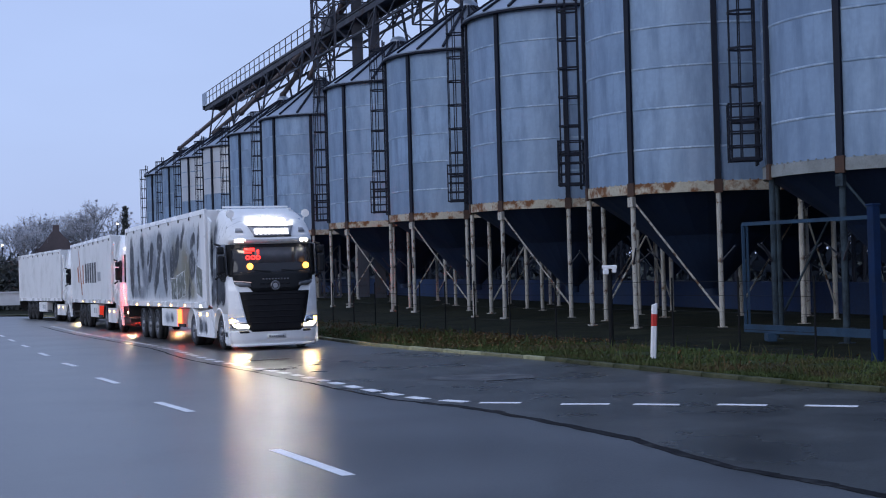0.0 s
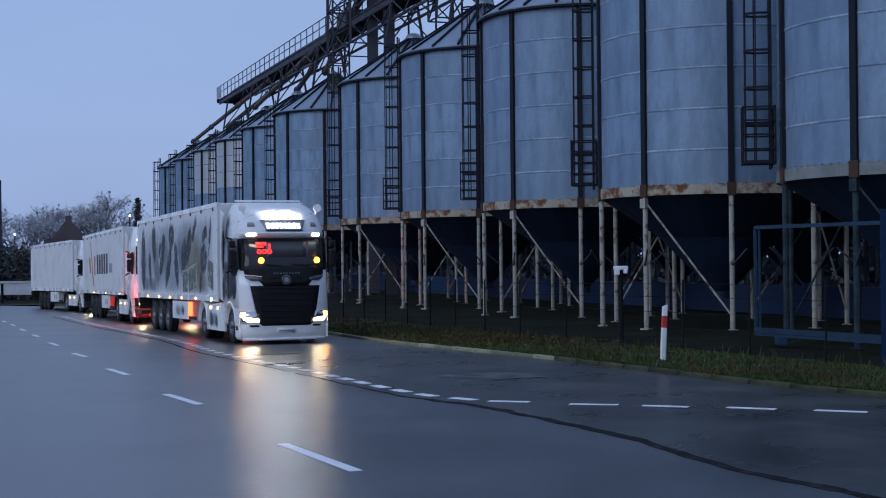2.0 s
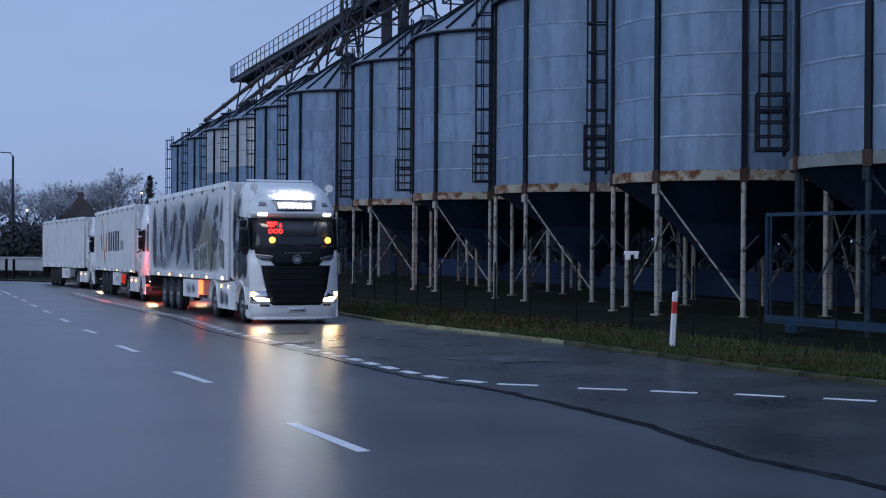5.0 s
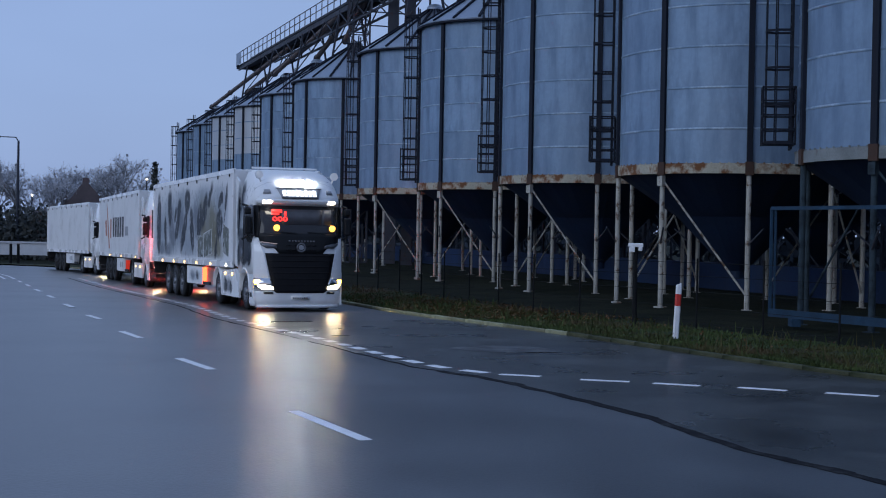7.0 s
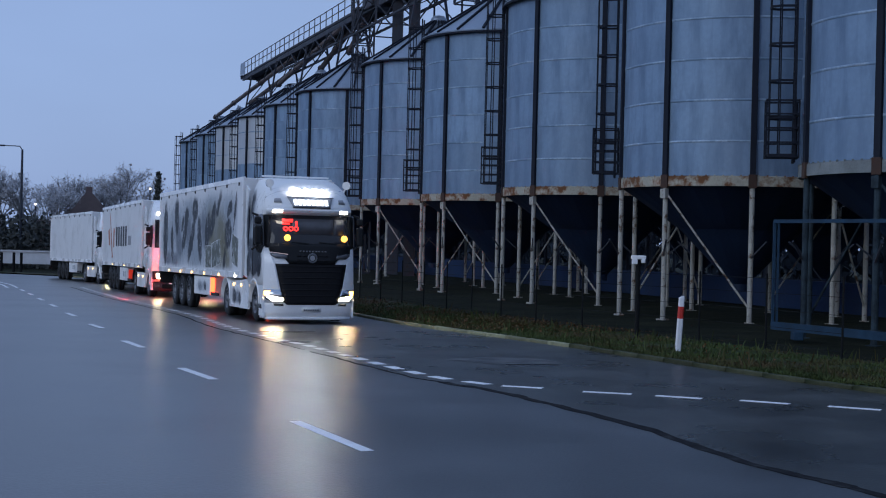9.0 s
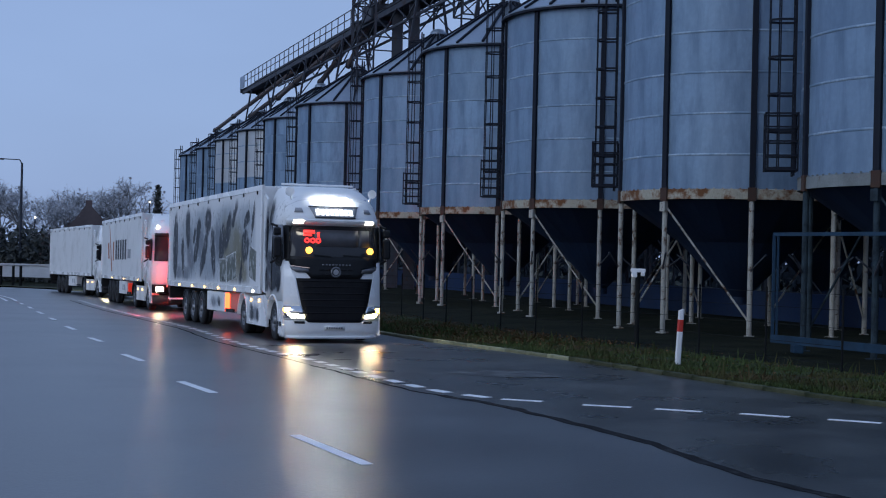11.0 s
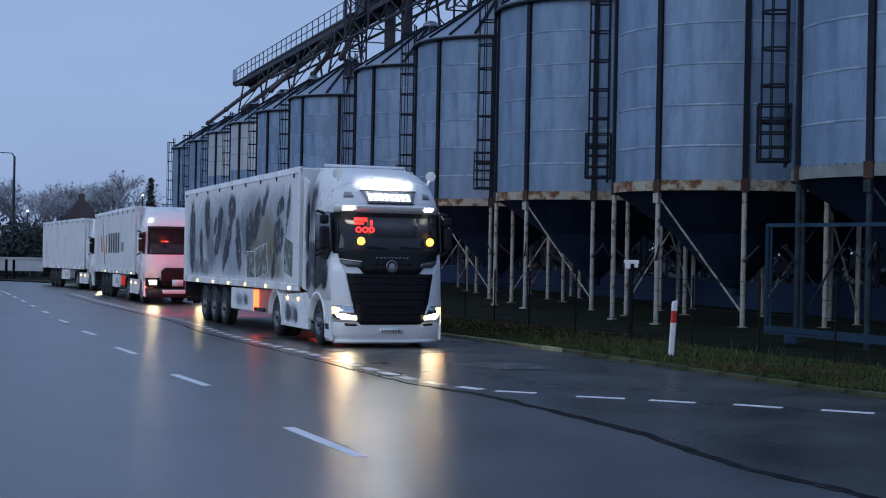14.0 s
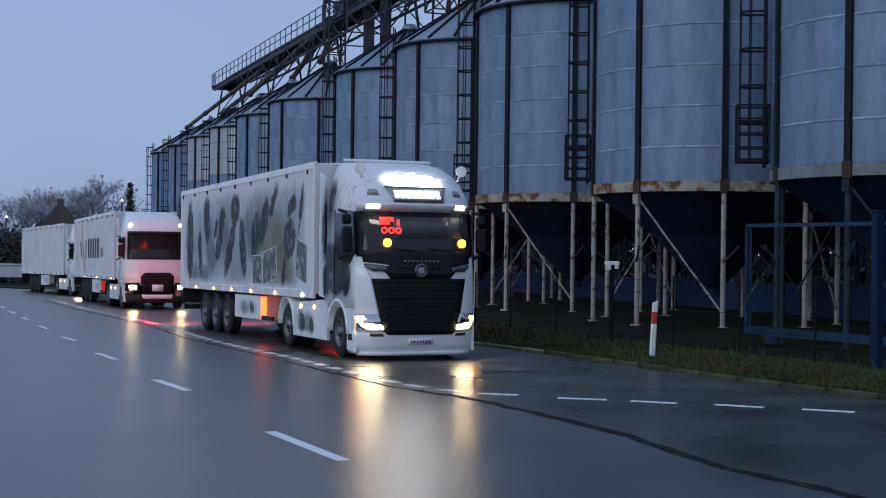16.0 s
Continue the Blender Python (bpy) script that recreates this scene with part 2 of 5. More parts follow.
M_BLACK = mat("black_plastic", (0.010, 0.011, 0.013), 0.5, 0, 0.2, 3, 40, 0.1, spec=0.25)
M_GRILLE = mat("grille_mesh", (0.006, 0.006, 0.008), 0.6, 0.0, 0.3, 6, 120, 0.5, 0.01, spec=0.25)
M_GLASS = mat("dark_windscreen", (0.022, 0.022, 0.025), 0.07, 0, 0.3, 0.8, 3, 0, rough_var=0.02, spec=0.4)
M_CHROME = mat("chrome", (0.60, 0.61, 0.63), 0.15, 1.0, 0.05, 3, 20, 0, rough_var=0.05)
M_TYRE = mat("tyre_rubber", (0.014, 0.014, 0.015), 0.7, 0, 0.3, 6, 60, 0.3)
M_RIM = mat("brushed_rim", (0.22, 0.225, 0.24), 0.45, 0.7, 0.25, 6, 60, 0.05, 0.01, (0.05, 0.05, 0.055), (0.45, 0.65), 4)
M_CHASSIS = mat("dirty_chassis", (0.020, 0.019, 0.019), 0.7, 0.2, 0.4, 3, 40, 0.2)
M_PLATE = mat("number_plate", (0.70, 0.70, 0.68), 0.4, 0, 0.05, 5, 40, 0)
M_INK = mat("dark_lettering", (0.020, 0.020, 0.026), 0.5, 0, 0.1, 5, 40, 0)
M_ORANGE = mat("orange_lettering", (0.42, 0.12, 0.04), 0.5, 0, 0.1, 5, 40, 0)
TALL_DARKS = [("dark", 10.86, 2.5, 0.42, 1.15, 0), ("dark", 9.5, 2.15, 0.26, 0.65, -12), ("dark", 8.68, 3.1, 0.34, 0.68, -3), ("dark", 6.9, 3.0, 0.36, 0.32, -10), ("dark", 7.2, 2.4, 0.28, 0.62, 42), ("dark", 7.6, 2.8, 0.18, 0.32, 36),
              ("dark", 5.46, 3.25, 0.46, 0.42, 0), ("dark", 6.0, 2.2, 0.30, 0.85, 38), ("dark", 4.65, 2.25, 0.28, 0.78, -18), ("dark", 1.75, 3.35, 0.17, 0.58, 42), ("grey", 9.0, 1.55, 0.80, 0.30, 0)]
FORE_DARKS = [("dark", 0.26, 3.12, 0.36, 0.18, -20), ("dark", -0.48, 3.05, 0.10, 0.68, 22), ("dark", 0.40, 2.42, 0.42, 0.45, 24), ("dark", 0.86, 1.66, 0.14, 0.42, 12), ("dark", 3.4, 2.5, 0.36, 0.62, 24), ("dark", 2.6, 2.85, 0.30, 0.62, 36), ("grey", 8.0, 2.0, 0.5, 0.5, 10), ("grey", 10.2, 1.6, 0.6, 0.3, 0)]
SOFT_TONES = [("mist", 6.0, 2.5, 6.5, 1.15, 0), ("mist", 1.5, 2.4, 2.6, 1.15, 0), ("grey", 4.0, 2.6, 0.7, 0.6, 20), ("grey", 6.4, 2.5, 0.6, 0.6, 30), ("grey", 8.4, 2.4, 0.5, 0.7, 15),
              ("olive", 2.9, 2.6, 0.8, 0.75, 30), ("olive", 1.3, 2.4, 1.2, 0.70, 30), ("olive", 0.75, 1.8, 1.0, 0.50, 30), ("olive", 2.0, 1.8, 1.1, 0.55, 20), ("mist", 6.6, 3.2, 1.4, 0.55, -10), ("mist", 3.2, 3.2, 1.5, 0.55, -15),
              ("mist", 0.3, 3.1, 1.1, 0.50, 0), ("mist", 6.1, 2.1, 1.7, 0.7, 15), ("mist", 5.1, 1.7, 1.5, 0.4, 0), ("mist", 10.1, 2.2, 1.5, 0.95, -10), ("mist", 7.8, 1.8, 1.4, 0.5, -15), ("mist", 8.6, 3.0, 0.9, 0.6, 0)]
M_MURAL = mural("trailer_mural", TALL_DARKS + FORE_DARKS + SOFT_TONES, (-0.9, 1.3), (11.9, 3.8), base=(0.74, 0.75, 0.76))
M_CABART = mural("cab_mural", [("dark", 2.05, 3.22, 0.20, 0.48, 10), ("dark", 2.40, 2.55, 0.16, 0.55, 0), ("dark", 1.60, 1.90, 0.70, 0.28, 20), ("dark", 2.20, 1.50, 0.30, 0.36, 0), ("dark", 1.00, 1.66, 0.42, 0.34, 30), ("dark", 1.5, 1.42, 0.40, 0.18, 0),
                               ("dark", 0.85, 1.45, 0.2, 0.25, 0), ("grey", 1.5, 1.75, 1.1, 0.55, 15), ("grey", 2.15, 2.9, 0.45, 0.80, 10), ("mist", 2.1, 2.2, 0.75, 1.3, 0), ("mist", 1.2, 1.65, 1.0, 0.65, 0)], (0.40, 1.1), (2.9, 3.66), 2.0, (0.80, 0.81, 0.81))
M_SKIRTART = mural("skirt_mural", [("dark", 3.9, 0.62, 0.32, 0.24, 20), ("grey", 3.4, 0.6, 0.5, 0.26, 0), ("dark", 3.1, 0.55, 0.15, 0.2, -20)], (2.6, 0.32), (4.4, 1.05), 3.0)
M_BOXART = mural("pallet_box_mural", [("grey", 4.6, 0.8, 0.35, 0.2, 10), ("dark", 3.8, 0.8, 0.22, 0.14, 20), ("mist", 4.2, 0.8, 1.0, 0.28, 0)], (3.05, 0.5), (5.5, 1.08), 3.0)
M_HEAD = glow("headlamp_glow", (1.0, 0.82, 0.52), 75)
M_SPOT = glow("roof_spot_glow", (0.95, 0.95, 0.97), 88)
M_VISOR = glow("visor_lamp_glow", (1.0, 0.93, 0.78), 14)
M_SIGN = glow("sign_letters_glow", (0.90, 0.95, 1.0), 2.4)
M_SIGNBACK = mat("sign_panel", (0.30, 0.31, 0.33), 0.4, 0, 0.1, 4, 30, 0)
M_AMBER = glow("amber_glow", (1.0, 0.46, 0.07), 3.2)
M_TURN = glow("turn_lamp_glow", (1.0, 0.36, 0.03), 40)
M_CURTAIN = mat("grey_cab_curtain", (0.085, 0.085, 0.095), 0.5, 0, 0.35, 1.5, 8, 0.05)
M_DARKCHROME = mat("dull_dark_trim", (0.16, 0.165, 0.18), 0.35, 0.6, 0.2, 6, 40, 0.05)
M_MARK = glow("side_marker_glow", (1.0, 0.55, 0.16), 5)
M_RED = glow("red_lamp_glow", (1.0, 0.05, 0.035), 1500)
# strip added to redden the trailer's underside
M_UNDERRED = glow("added_red_strip", (1.0, 0.05, 0.02), 12)
M_TAILDIM = glow("tail_lamp_glow", (1.0, 0.05, 0.03), 8)
M_REDSIGN = glow("red_led_glow", (1.0, 0.035, 0.03), 2.2)
# box ends are no lamps: the light falling on them is emitted here
M_UNDER = glow("added_underglow", (1.0, 0.10, 0.03), 5)
M_UNDERDIM = glow("dim_red_panel_glow", (1.0, 0.06, 0.03), 0.3)
M_DIM = glow("distant_street_lamp_glow", (1.0, 0.85, 0.62), 3)
# bark and twigs paled: the mist over the distance is put into their colour
M_BARK = mat("hazed_bark", (0.19, 0.19, 0.20), 0.9, 0, 0.3, 3, 30, 0.3)
M_TWIG = mat("hazed_bare_twigs", (0.42, 0.43, 0.46), 0.9, 0, 0.3, 3, 30, 0)
M_BUSH = mat("dark_evergreen", (0.060, 0.068, 0.066), 0.9, 0, 0.5, 1, 10, 0)
# for the belt added behind the silos; navy haze is put into its colour
M_BELT = mat("hazed_belt_leaves", (0.028, 0.040, 0.056), 0.9, 0, 0.5, 1, 10, 0)
M_BRICK = mat("dull_red_brick", (0.110, 0.080, 0.080), 0.85, 0, 0.25, 1, 15, 0.2)
M_TILE = mat("red_roof_tile", (0.115, 0.090, 0.092), 0.85, 0, 0.3, 1, 15, 0.2)
M_WALL = mat("pale_roadside_wall", (0.50, 0.52, 0.55), 0.8, 0, 0.15, 0.8, 10, 0.1)

# ---- mesh helpers ----
def part(name, bm, material, parent=None, label="", smooth=False):
    me = bpy.data.meshes.new(name)
    bm.normal_update()
    bm.to_mesh(me)
    bm.free()
    me.materials.append(material)
    if smooth:
        me.polygons.foreach_set("use_smooth", [True] * len(me.polygons))
    ob = new(name, me)
    ob.parent = parent
    if label:
        ob["label"] = label
    return ob


def share(ob, name, parent, m):
    """Another piece on the same mesh."""
    o = new(name, ob.data)
    o.parent = parent
    o.matrix_basis = m
    if "label" in ob:
        o["label"] = ob["label"]
    return o


def thing(name, m, label, category, group=""):
    e = new(name)
    e.matrix_basis = m
    return tagged(e, label, category, group)


def box(bm, x0, x1, y0, y1, z0, z1, bevel=0.0, m=None):
    mm = Matrix.Translation(((x0 + x1) / 2, (y0 + y1) / 2, (z0 + z1) / 2)) @ Matrix.Diagonal((x1 - x0, y1 - y0, z1 - z0, 1))
    g = bmesh.ops.create_cube(bm, size=1, matrix=(m or Matrix()) @ mm)
    if bevel:
        edges = list({e for v in g["verts"] for e in v.link_edges})
        bmesh.ops.bevel(bm, geom=edges, offset=bevel, segments=2, affect="EDGES", profile=0.5)
    return bm


def rod(bm, p, q, r, n=8, r2=None):
    p, q = Vector(p), Vector(q)
    d = q - p
    t = d.to_track_quat("Z", "Y").to_matrix().to_4x4()
    bmesh.ops.create_cone(bm, cap_ends=True, segments=n, radius1=r, radius2=r if r2 is None else r2, depth=d.length, matrix=Matrix.Translation((p + q) / 2) @ t)
    return bm


def bar(bm, p, q, w, h):
    """A rectangular bar from p to q."""
    p, q = Vector(p), Vector(q)
    d = q - p
    t = d.to_track_quat("Z", "Y").to_matrix().to_4x4()
    bmesh.ops.create_cube(bm, size=1, matrix=Matrix.Translation((p + q) / 2) @ t @ Matrix.Diagonal((w, h, d.length, 1)))
    return bm


def lathe(bm, profile, n=24, axis="Z", cap=False):
    """Turn (radius, height) pairs round an axis."""
    rings = []
    for r, h in profile:
        ring = []
        for k in range(n):
            a = 2 * math.pi * k / n
            c, s = r * math.cos(a), r * math.sin(a)
            ring.append(bm.verts.new((c, s, h) if axis == "Z" else (h, c, s)))
        rings.append(ring)
    for a, b in zip(rings, rings[1:]):
        for k in range(n):
            bm.faces.new((a[k], a[(k + 1) % n], b[(k + 1) % n], b[k]))
    if cap:
        bm.faces.new(rings[0][::-1])
        bm.faces.new(rings[-1])
    bmesh.ops.recalc_face_normals(bm, faces=bm.faces)
    return bm


def slab(bm, f, us, vs, depth):
    """A curved panel over the grid us x vs; f(u, v) gives the outer point, depth the inward step."""
    out = [[bm.verts.new(f(u, v)) for u in us] for v in vs]
    back = [[bm.verts.new(Vector(f(u, v)) + Vector(depth)) for u in us] for v in vs]
    nu, nv = len(us), len(vs)
    for j in range(nv - 1):
        for i in range(nu - 1):
            bm.faces.new((out[j][i], out[j][i + 1], out[j + 1][i + 1], out[j + 1][i]))
            bm.faces.new((back[j][i], back[j + 1][i], back[j + 1][i + 1], back[j][i + 1]))
    rim = [(0, i) for i in range(nu)] + [(j, nu - 1) for j in range(1, nv)] + [(nv - 1, i) for i in range(nu - 2, -1, -1)] + [(j, 0) for j in range(nv - 2, 0, -1)]
    for (a, b), (c, d) in zip(rim, rim[1:] + rim[:1]):
        bm.faces.new((out[a][b], back[a][b], back[c][d], out[c][d]))
    bmesh.ops.recalc_face_normals(bm, faces=bm.faces)
    return bm


def lerp(x, xs, ys):
    return float(np.interp(x, xs, ys))


def span(a, b, n):
    return [a + (b - a) * k / (n - 1) for k in range(n)]


# ---- the lie of the land: kerb, road edges, gentle fall of the road ----
KERB = [(40, 11.5), (20, 13.5), (11.5, 16), (8.3, 18.4), (6.27, 21.04), (4.22, 24.76), (2.1, 30.0), (-0.09, 34.54), (-1.63, 37.93), (-3.18, 42.26), (-6.6, 52), (-13, 67), (-20.5, 83), (-29, 96), (-42, 105), (-64, 112), (-105, 118)]
LEFT = [(-14, -30), (-14, 0), (-14, 8), (-14, 15), (-14.3, 19), (-15, 23.5), (-16.5, 29), (-18.2, 33.5), (-20, 38), (-21.7, 42), (-25.5, 51), (-32, 65), (-40, 78), (-48, 85), (-58, 90), (-76, 96), (-110, 100)]
KY, KX = [p[1] for p in KERB], [p[0] for p in KERB]


def land(x, y):
    fall = -0.0115 * (min(max(y, 25), 125) - 25)
    w = min(max((x + 0.36 * y - 14) / 8.0, 0), 1)
    return fall * (1 - w)


def curve(points, n):
    """A smooth line through points, n steps to each."""
    p = [Vector((*a, 0)) for a in points]
    p = [2 * p[0] - p[1]] + p + [2 * p[-1] - p[-2]]
    out = []
    for i in range(1, len(p) - 2):
        for k in range(n):
            t = k / n
            a, b, c, d = p[i - 1:i + 3]
            out.append(0.5 * (2 * b + (c - a) * t + (2 * a - 5 * b + 4 * c - d) * t * t + (3 * b - a - 3 * c + d) * t ** 3))
    out.append(p[-2])
    return out


def sheet(name, rows, material, lift=0.0, label=""):
    """A draped sheet from rows of (x, y)."""
    bm = bmesh.new()
    vs = [[bm.verts.new((p[0], p[1], land(p[0], p[1]) + (p[2] if len(p) > 2 else 0) + lift)) for p in r] for r in rows]
    for a, b in zip(vs, vs[1:]):
        for i in range(len(a) - 1):
            bm.faces.new((a[i], a[i + 1], b[i + 1], b[i]))
    bmesh.ops.recalc_face_normals(bm, faces=bm.faces)
    if sum(f.normal.z for f in bm.faces) < 0:
        bmesh.ops.reverse_faces(bm, faces=bm.faces)
    return tagged(part(name, bm, material, smooth=True), label, name, kind="structure")


gx = [-2500, -900, -400, -220, -140] + span(-100, 60, 41) + [90, 160, 400, 900, 2500]
gy = [-900, -300, -120, -60] + span(-30, 190, 56) + [240, 330, 500, 900, 1800, 3500]
ground = sheet("ground", [[(x, y) for x in gx] for y in gy], M_SOIL, -0.16, "dark damp soil and rough grass under the silos")
kerb_line = curve(KERB, 6)
left_line = curve(LEFT, 6)
road_rows = [[a.lerp(b, k / 12)[:2] for k in range(13)] for a, b in zip(left_line, kerb_line)]
road = sheet("road", [[(-14 + 54 * k / 12, -30) for k in range(13)]] + road_rows[6:], M_ROAD, 0, "wet dark asphalt road with a lay-by")


def outward(line, i):
    a, b = line[max(i - 1, 0)], line[min(i + 1, len(line) - 1)]
    d = (b - a).normalized()
    return Vector((d.y, -d.x, 0))


verge_offs = [0.13, 0.5, 1.2, 2.0, 2.9, 3.8, 4.6]
verge = sheet("verge", [[(*(p + outward(kerb_line, i) * o)[:2], 0.07 + 0.05 * noise.noise(Vector((p.x, p.y, o))) - 0.42 * max(0, o - 3.8)) for o in verge_offs] for i, p in enumerate(kerb_line) if p.y > 14], M_GRASS, 0.0, "rough wet grass verge with brown leaves")


def marking(name, pts, width, lift=None, material=M_PAINT):
    if lift is None:
        lift = 0.005 + 0.0004 * max(0, pts[0][1] - 15)
    bm = bmesh.new()
    line = [Vector((*p, 0)) for p in pts]
    rows = []
    for i, p in enumerate(line):
        n = outward(line, i) * width / 2
        rows.append([p - n, p + n])
    lo = [[bm.verts.new((q.x, q.y, land(q.x, q.y) + lift)) for q in r] for r in rows]
    for a, b in zip(lo, lo[1:]):
        bm.faces.new((a[0], a[1], b[1], b[0]))
    bmesh.ops.recalc_face_normals(bm, faces=bm.faces)
    if sum(f.normal.z for f in bm.faces) < 0:
        bmesh.ops.reverse_faces(bm, faces=bm.faces)
    ex = bmesh.ops.extrude_face_region(bm, geom=list(bm.faces))
    for v in ex["geom"]:
        if isinstance(v, bmesh.types.BMVert):
            v.co.z -= 0.004
    return part(name, bm, material, road)


# centre line: dashes of about two metres, then closer and solid round the bend
for a, b in [((-0.97, 14.01), (-1.96, 16.14)), ((-3.72, 20.65), (-4.55, 22.3)), ((-6.11, 26.36), (-6.93, 28.22)), ((-8.5, 32.54), (-9.22, 34.15)), ((-10.68, 38.03), (-11.46, 39.94)),
             ((-13.0, 44.09), (-13.68, 45.79)), ((-14.95, 49.15), (-15.79, 51.29)), ((-17.0, 54.5), (-17.8, 56.6)), ((-18.9, 59.4), (-19.7, 61.5)), ((1.6, 8.0), (0.7, 10.0))]:
    marking("dash", [a, b], 0.14)
marking("solid_line", [tuple(p[:2]) for p in curve([(-20.6, 63.84), (-23.2, 70.4), (-26.6, 77.2), (-33, 86), (-42, 93), (-56, 99), (-82, 105)], 6)], 0.13)
marking("solid_line", [tuple(p[:2]) for p in curve([(-21.0, 63.7), (-23.6, 70.2), (-27.0, 76.9), (-33.4, 85.5), (-42.3, 92.5), (-56.2, 98.5), (-82, 104.5)], 6)], 0.13)
# edge line of the lay-by: short broad dashes
for a, b in [((5.55, 18.87), (4.92, 19.16)), ((4.43, 19.32), (3.82, 19.62)), ((3.3, 19.72), (2.69, 19.96)), ((2.36, 20.08), (1.68, 20.25)), ((1.12, 20.59), (0.53, 20.78)), ((6.7, 18.35), (6.1, 18.62)), ((7.9, 17.8), (7.3, 18.08))]:
    marking("edge_dash", [a, b], 0.16)
edge = curve([(0.33, 20.95), (-0.54, 21.98), (-1.8, 24.65), (-3.19, 28.13), (-4.17, 30.28), (-5.86, 34.5), (-8.3, 41.4), (-13.98, 55.13), (-18.97, 68.23)], 60)
run = [0]
for a, b in zip(edge, edge[1:]):
    run.append(run[-1] + (b - a).length)
s = 0.0
while s < run[-1] - 1:
    q = [(lerp(k, run, [p.x for p in edge]), lerp(k, run, [p.y for p in edge])) for k in (s, s + 0.25, s + 0.5)]
    marking("edge_dash", q, 0.20)
    s += 0.86 if s < 12 else 1.0
seam = [(p.x + 0.06 * noise.noise(p * 1.7), p.y + 0.06 * noise.noise(p * 2.3)) for p in curve([(4.5, 10.4), (3.43, 12.6), (2.71, 14.13), (2.13, 16.16), (1.29, 18.2), (0.37, 20.08), (-0.3, 21.0), (-0.95, 22.0), (-2.2, 24.7), (-3.6, 28.1), (-6.3, 34.5), (-8.7, 41.4), (-14.4, 55.1), (-19.4, 68.2)], 14)]
for k in range(0, len(seam) - 1, 2):
    w = 0.15 if seam[k][1] < 21 else 0.055
    marking("tar_seam", seam[k:k + 3], w * (1 + 0.7 * noise.noise(Vector((k * 0.9, 3.1, 0)))), 0.006, M_TAR)
# coarser, darker asphalt of the lay-by, between seam and kerb
inner = [Vector((6.4, 6.4, 0))] + [Vector((*p, 0)) for p in seam[:-1:4] if p[1] < 33]
rows, last = [], 0
for p in inner:
    last = max(last, min(range(len(kerb_line)), key=lambda i: (kerb_line[i] - p).length))
    q = kerb_line[last] - outward(kerb_line, last) * 0.05
    rows.append([(*p.lerp(q, k / 10)[:2], 0.003 + 0.0003 * max(0, p.y - 15)) for k in range(11)])
sheet("lay_by", rows, M_LAYBY, 0.0, "coarse dark wet asphalt lay-by beside the kerb")
# pale patch on the lay-by
for cx, cy, rx, ry, sd in [(0.72, 25.3, 0.95, 0.75, 1)]:
    bm = bmesh.new()
    ring = []
    for k in range(40):
        a = 2 * math.pi * k / 40
        f = 1 + 0.35 * noise.noise(Vector((math.cos(a) * 1.6 + sd, math.sin(a) * 1.6, sd)))
        x, y = cx + rx * f * math.cos(a), cy + ry * f * math.sin(a)
        ring.append(bm.verts.new((x, y, land(x, y) + 0.011)))
    bm.faces.new(ring)
    tagged(part("pale_patch", bm, M_PATCH), "pale patch in the wet asphalt", "pavement", kind="structure")
# kerb stones
kerb = tagged(new("kerb"), "weathered concrete kerb beside the verge", "kerb", kind="structure")
bm = bmesh.new()
box(bm, -0.075, 0.075, 0, 0.985, -0.1, 0.075, 0.015)
stones = {}
klen = [0]
for a, b in zip(kerb_line, kerb_line[1:]):
    klen.append(klen[-1] + (b - a).length)
k = 0.0
while k < klen[-1] - 1:
    px, py = (lerp(k, klen, [p[c] for p in kerb_line]) for c in (0, 1))
    qx, qy = (lerp(k + 1, klen, [p[c] for p in kerb_line]) for c in (0, 1))
    k += 1.0
    if not 15 < py < 92:
        continue
    m = pose(px, py, land(px, py) + 0.012 * noise.noise(Vector((px * 3, py * 3, 0))), 0, 0, math.degrees(math.atan2(-(qx - px), qy - py)))
    old = py < 29.0 + 2.0 * noise.noise(Vector((px * 1.7, py * 1.7, 4.0)))
    if old not in stones:
        stones[old] = part("kerb_stone", bm.copy(), M_MOSSKERB if old else M_KERB, kerb)
        stones[old].matrix_basis = m
    else:
        share(stones[old], "kerb_stone", kerb, m)

# ---- grain silos ----
ROW = Vector((math.sin(-0.344), math.cos(-0.344), 0))
SIDE = Vector((ROW.y, -ROW.x, 0))
FIRST = Vector((9.111, 47.497, 0))
RADIUS, RING_Z, EAVE_Z, APEX_Z = 4.059, 4.22, 11.9, 14.45
STRAP0, STEP = 3.949, 2 * math.pi / 9


def silo_place(i, side=0.0):
    return FIRST + ROW * (i * 10.989 + (5.736 if i > 3 else 0)) + SIDE * side


def around(a, r, z=0.0):
    """A point at compass angle a round a silo."""
    return Vector((r * math.sin(a), r * math.cos(a), z))


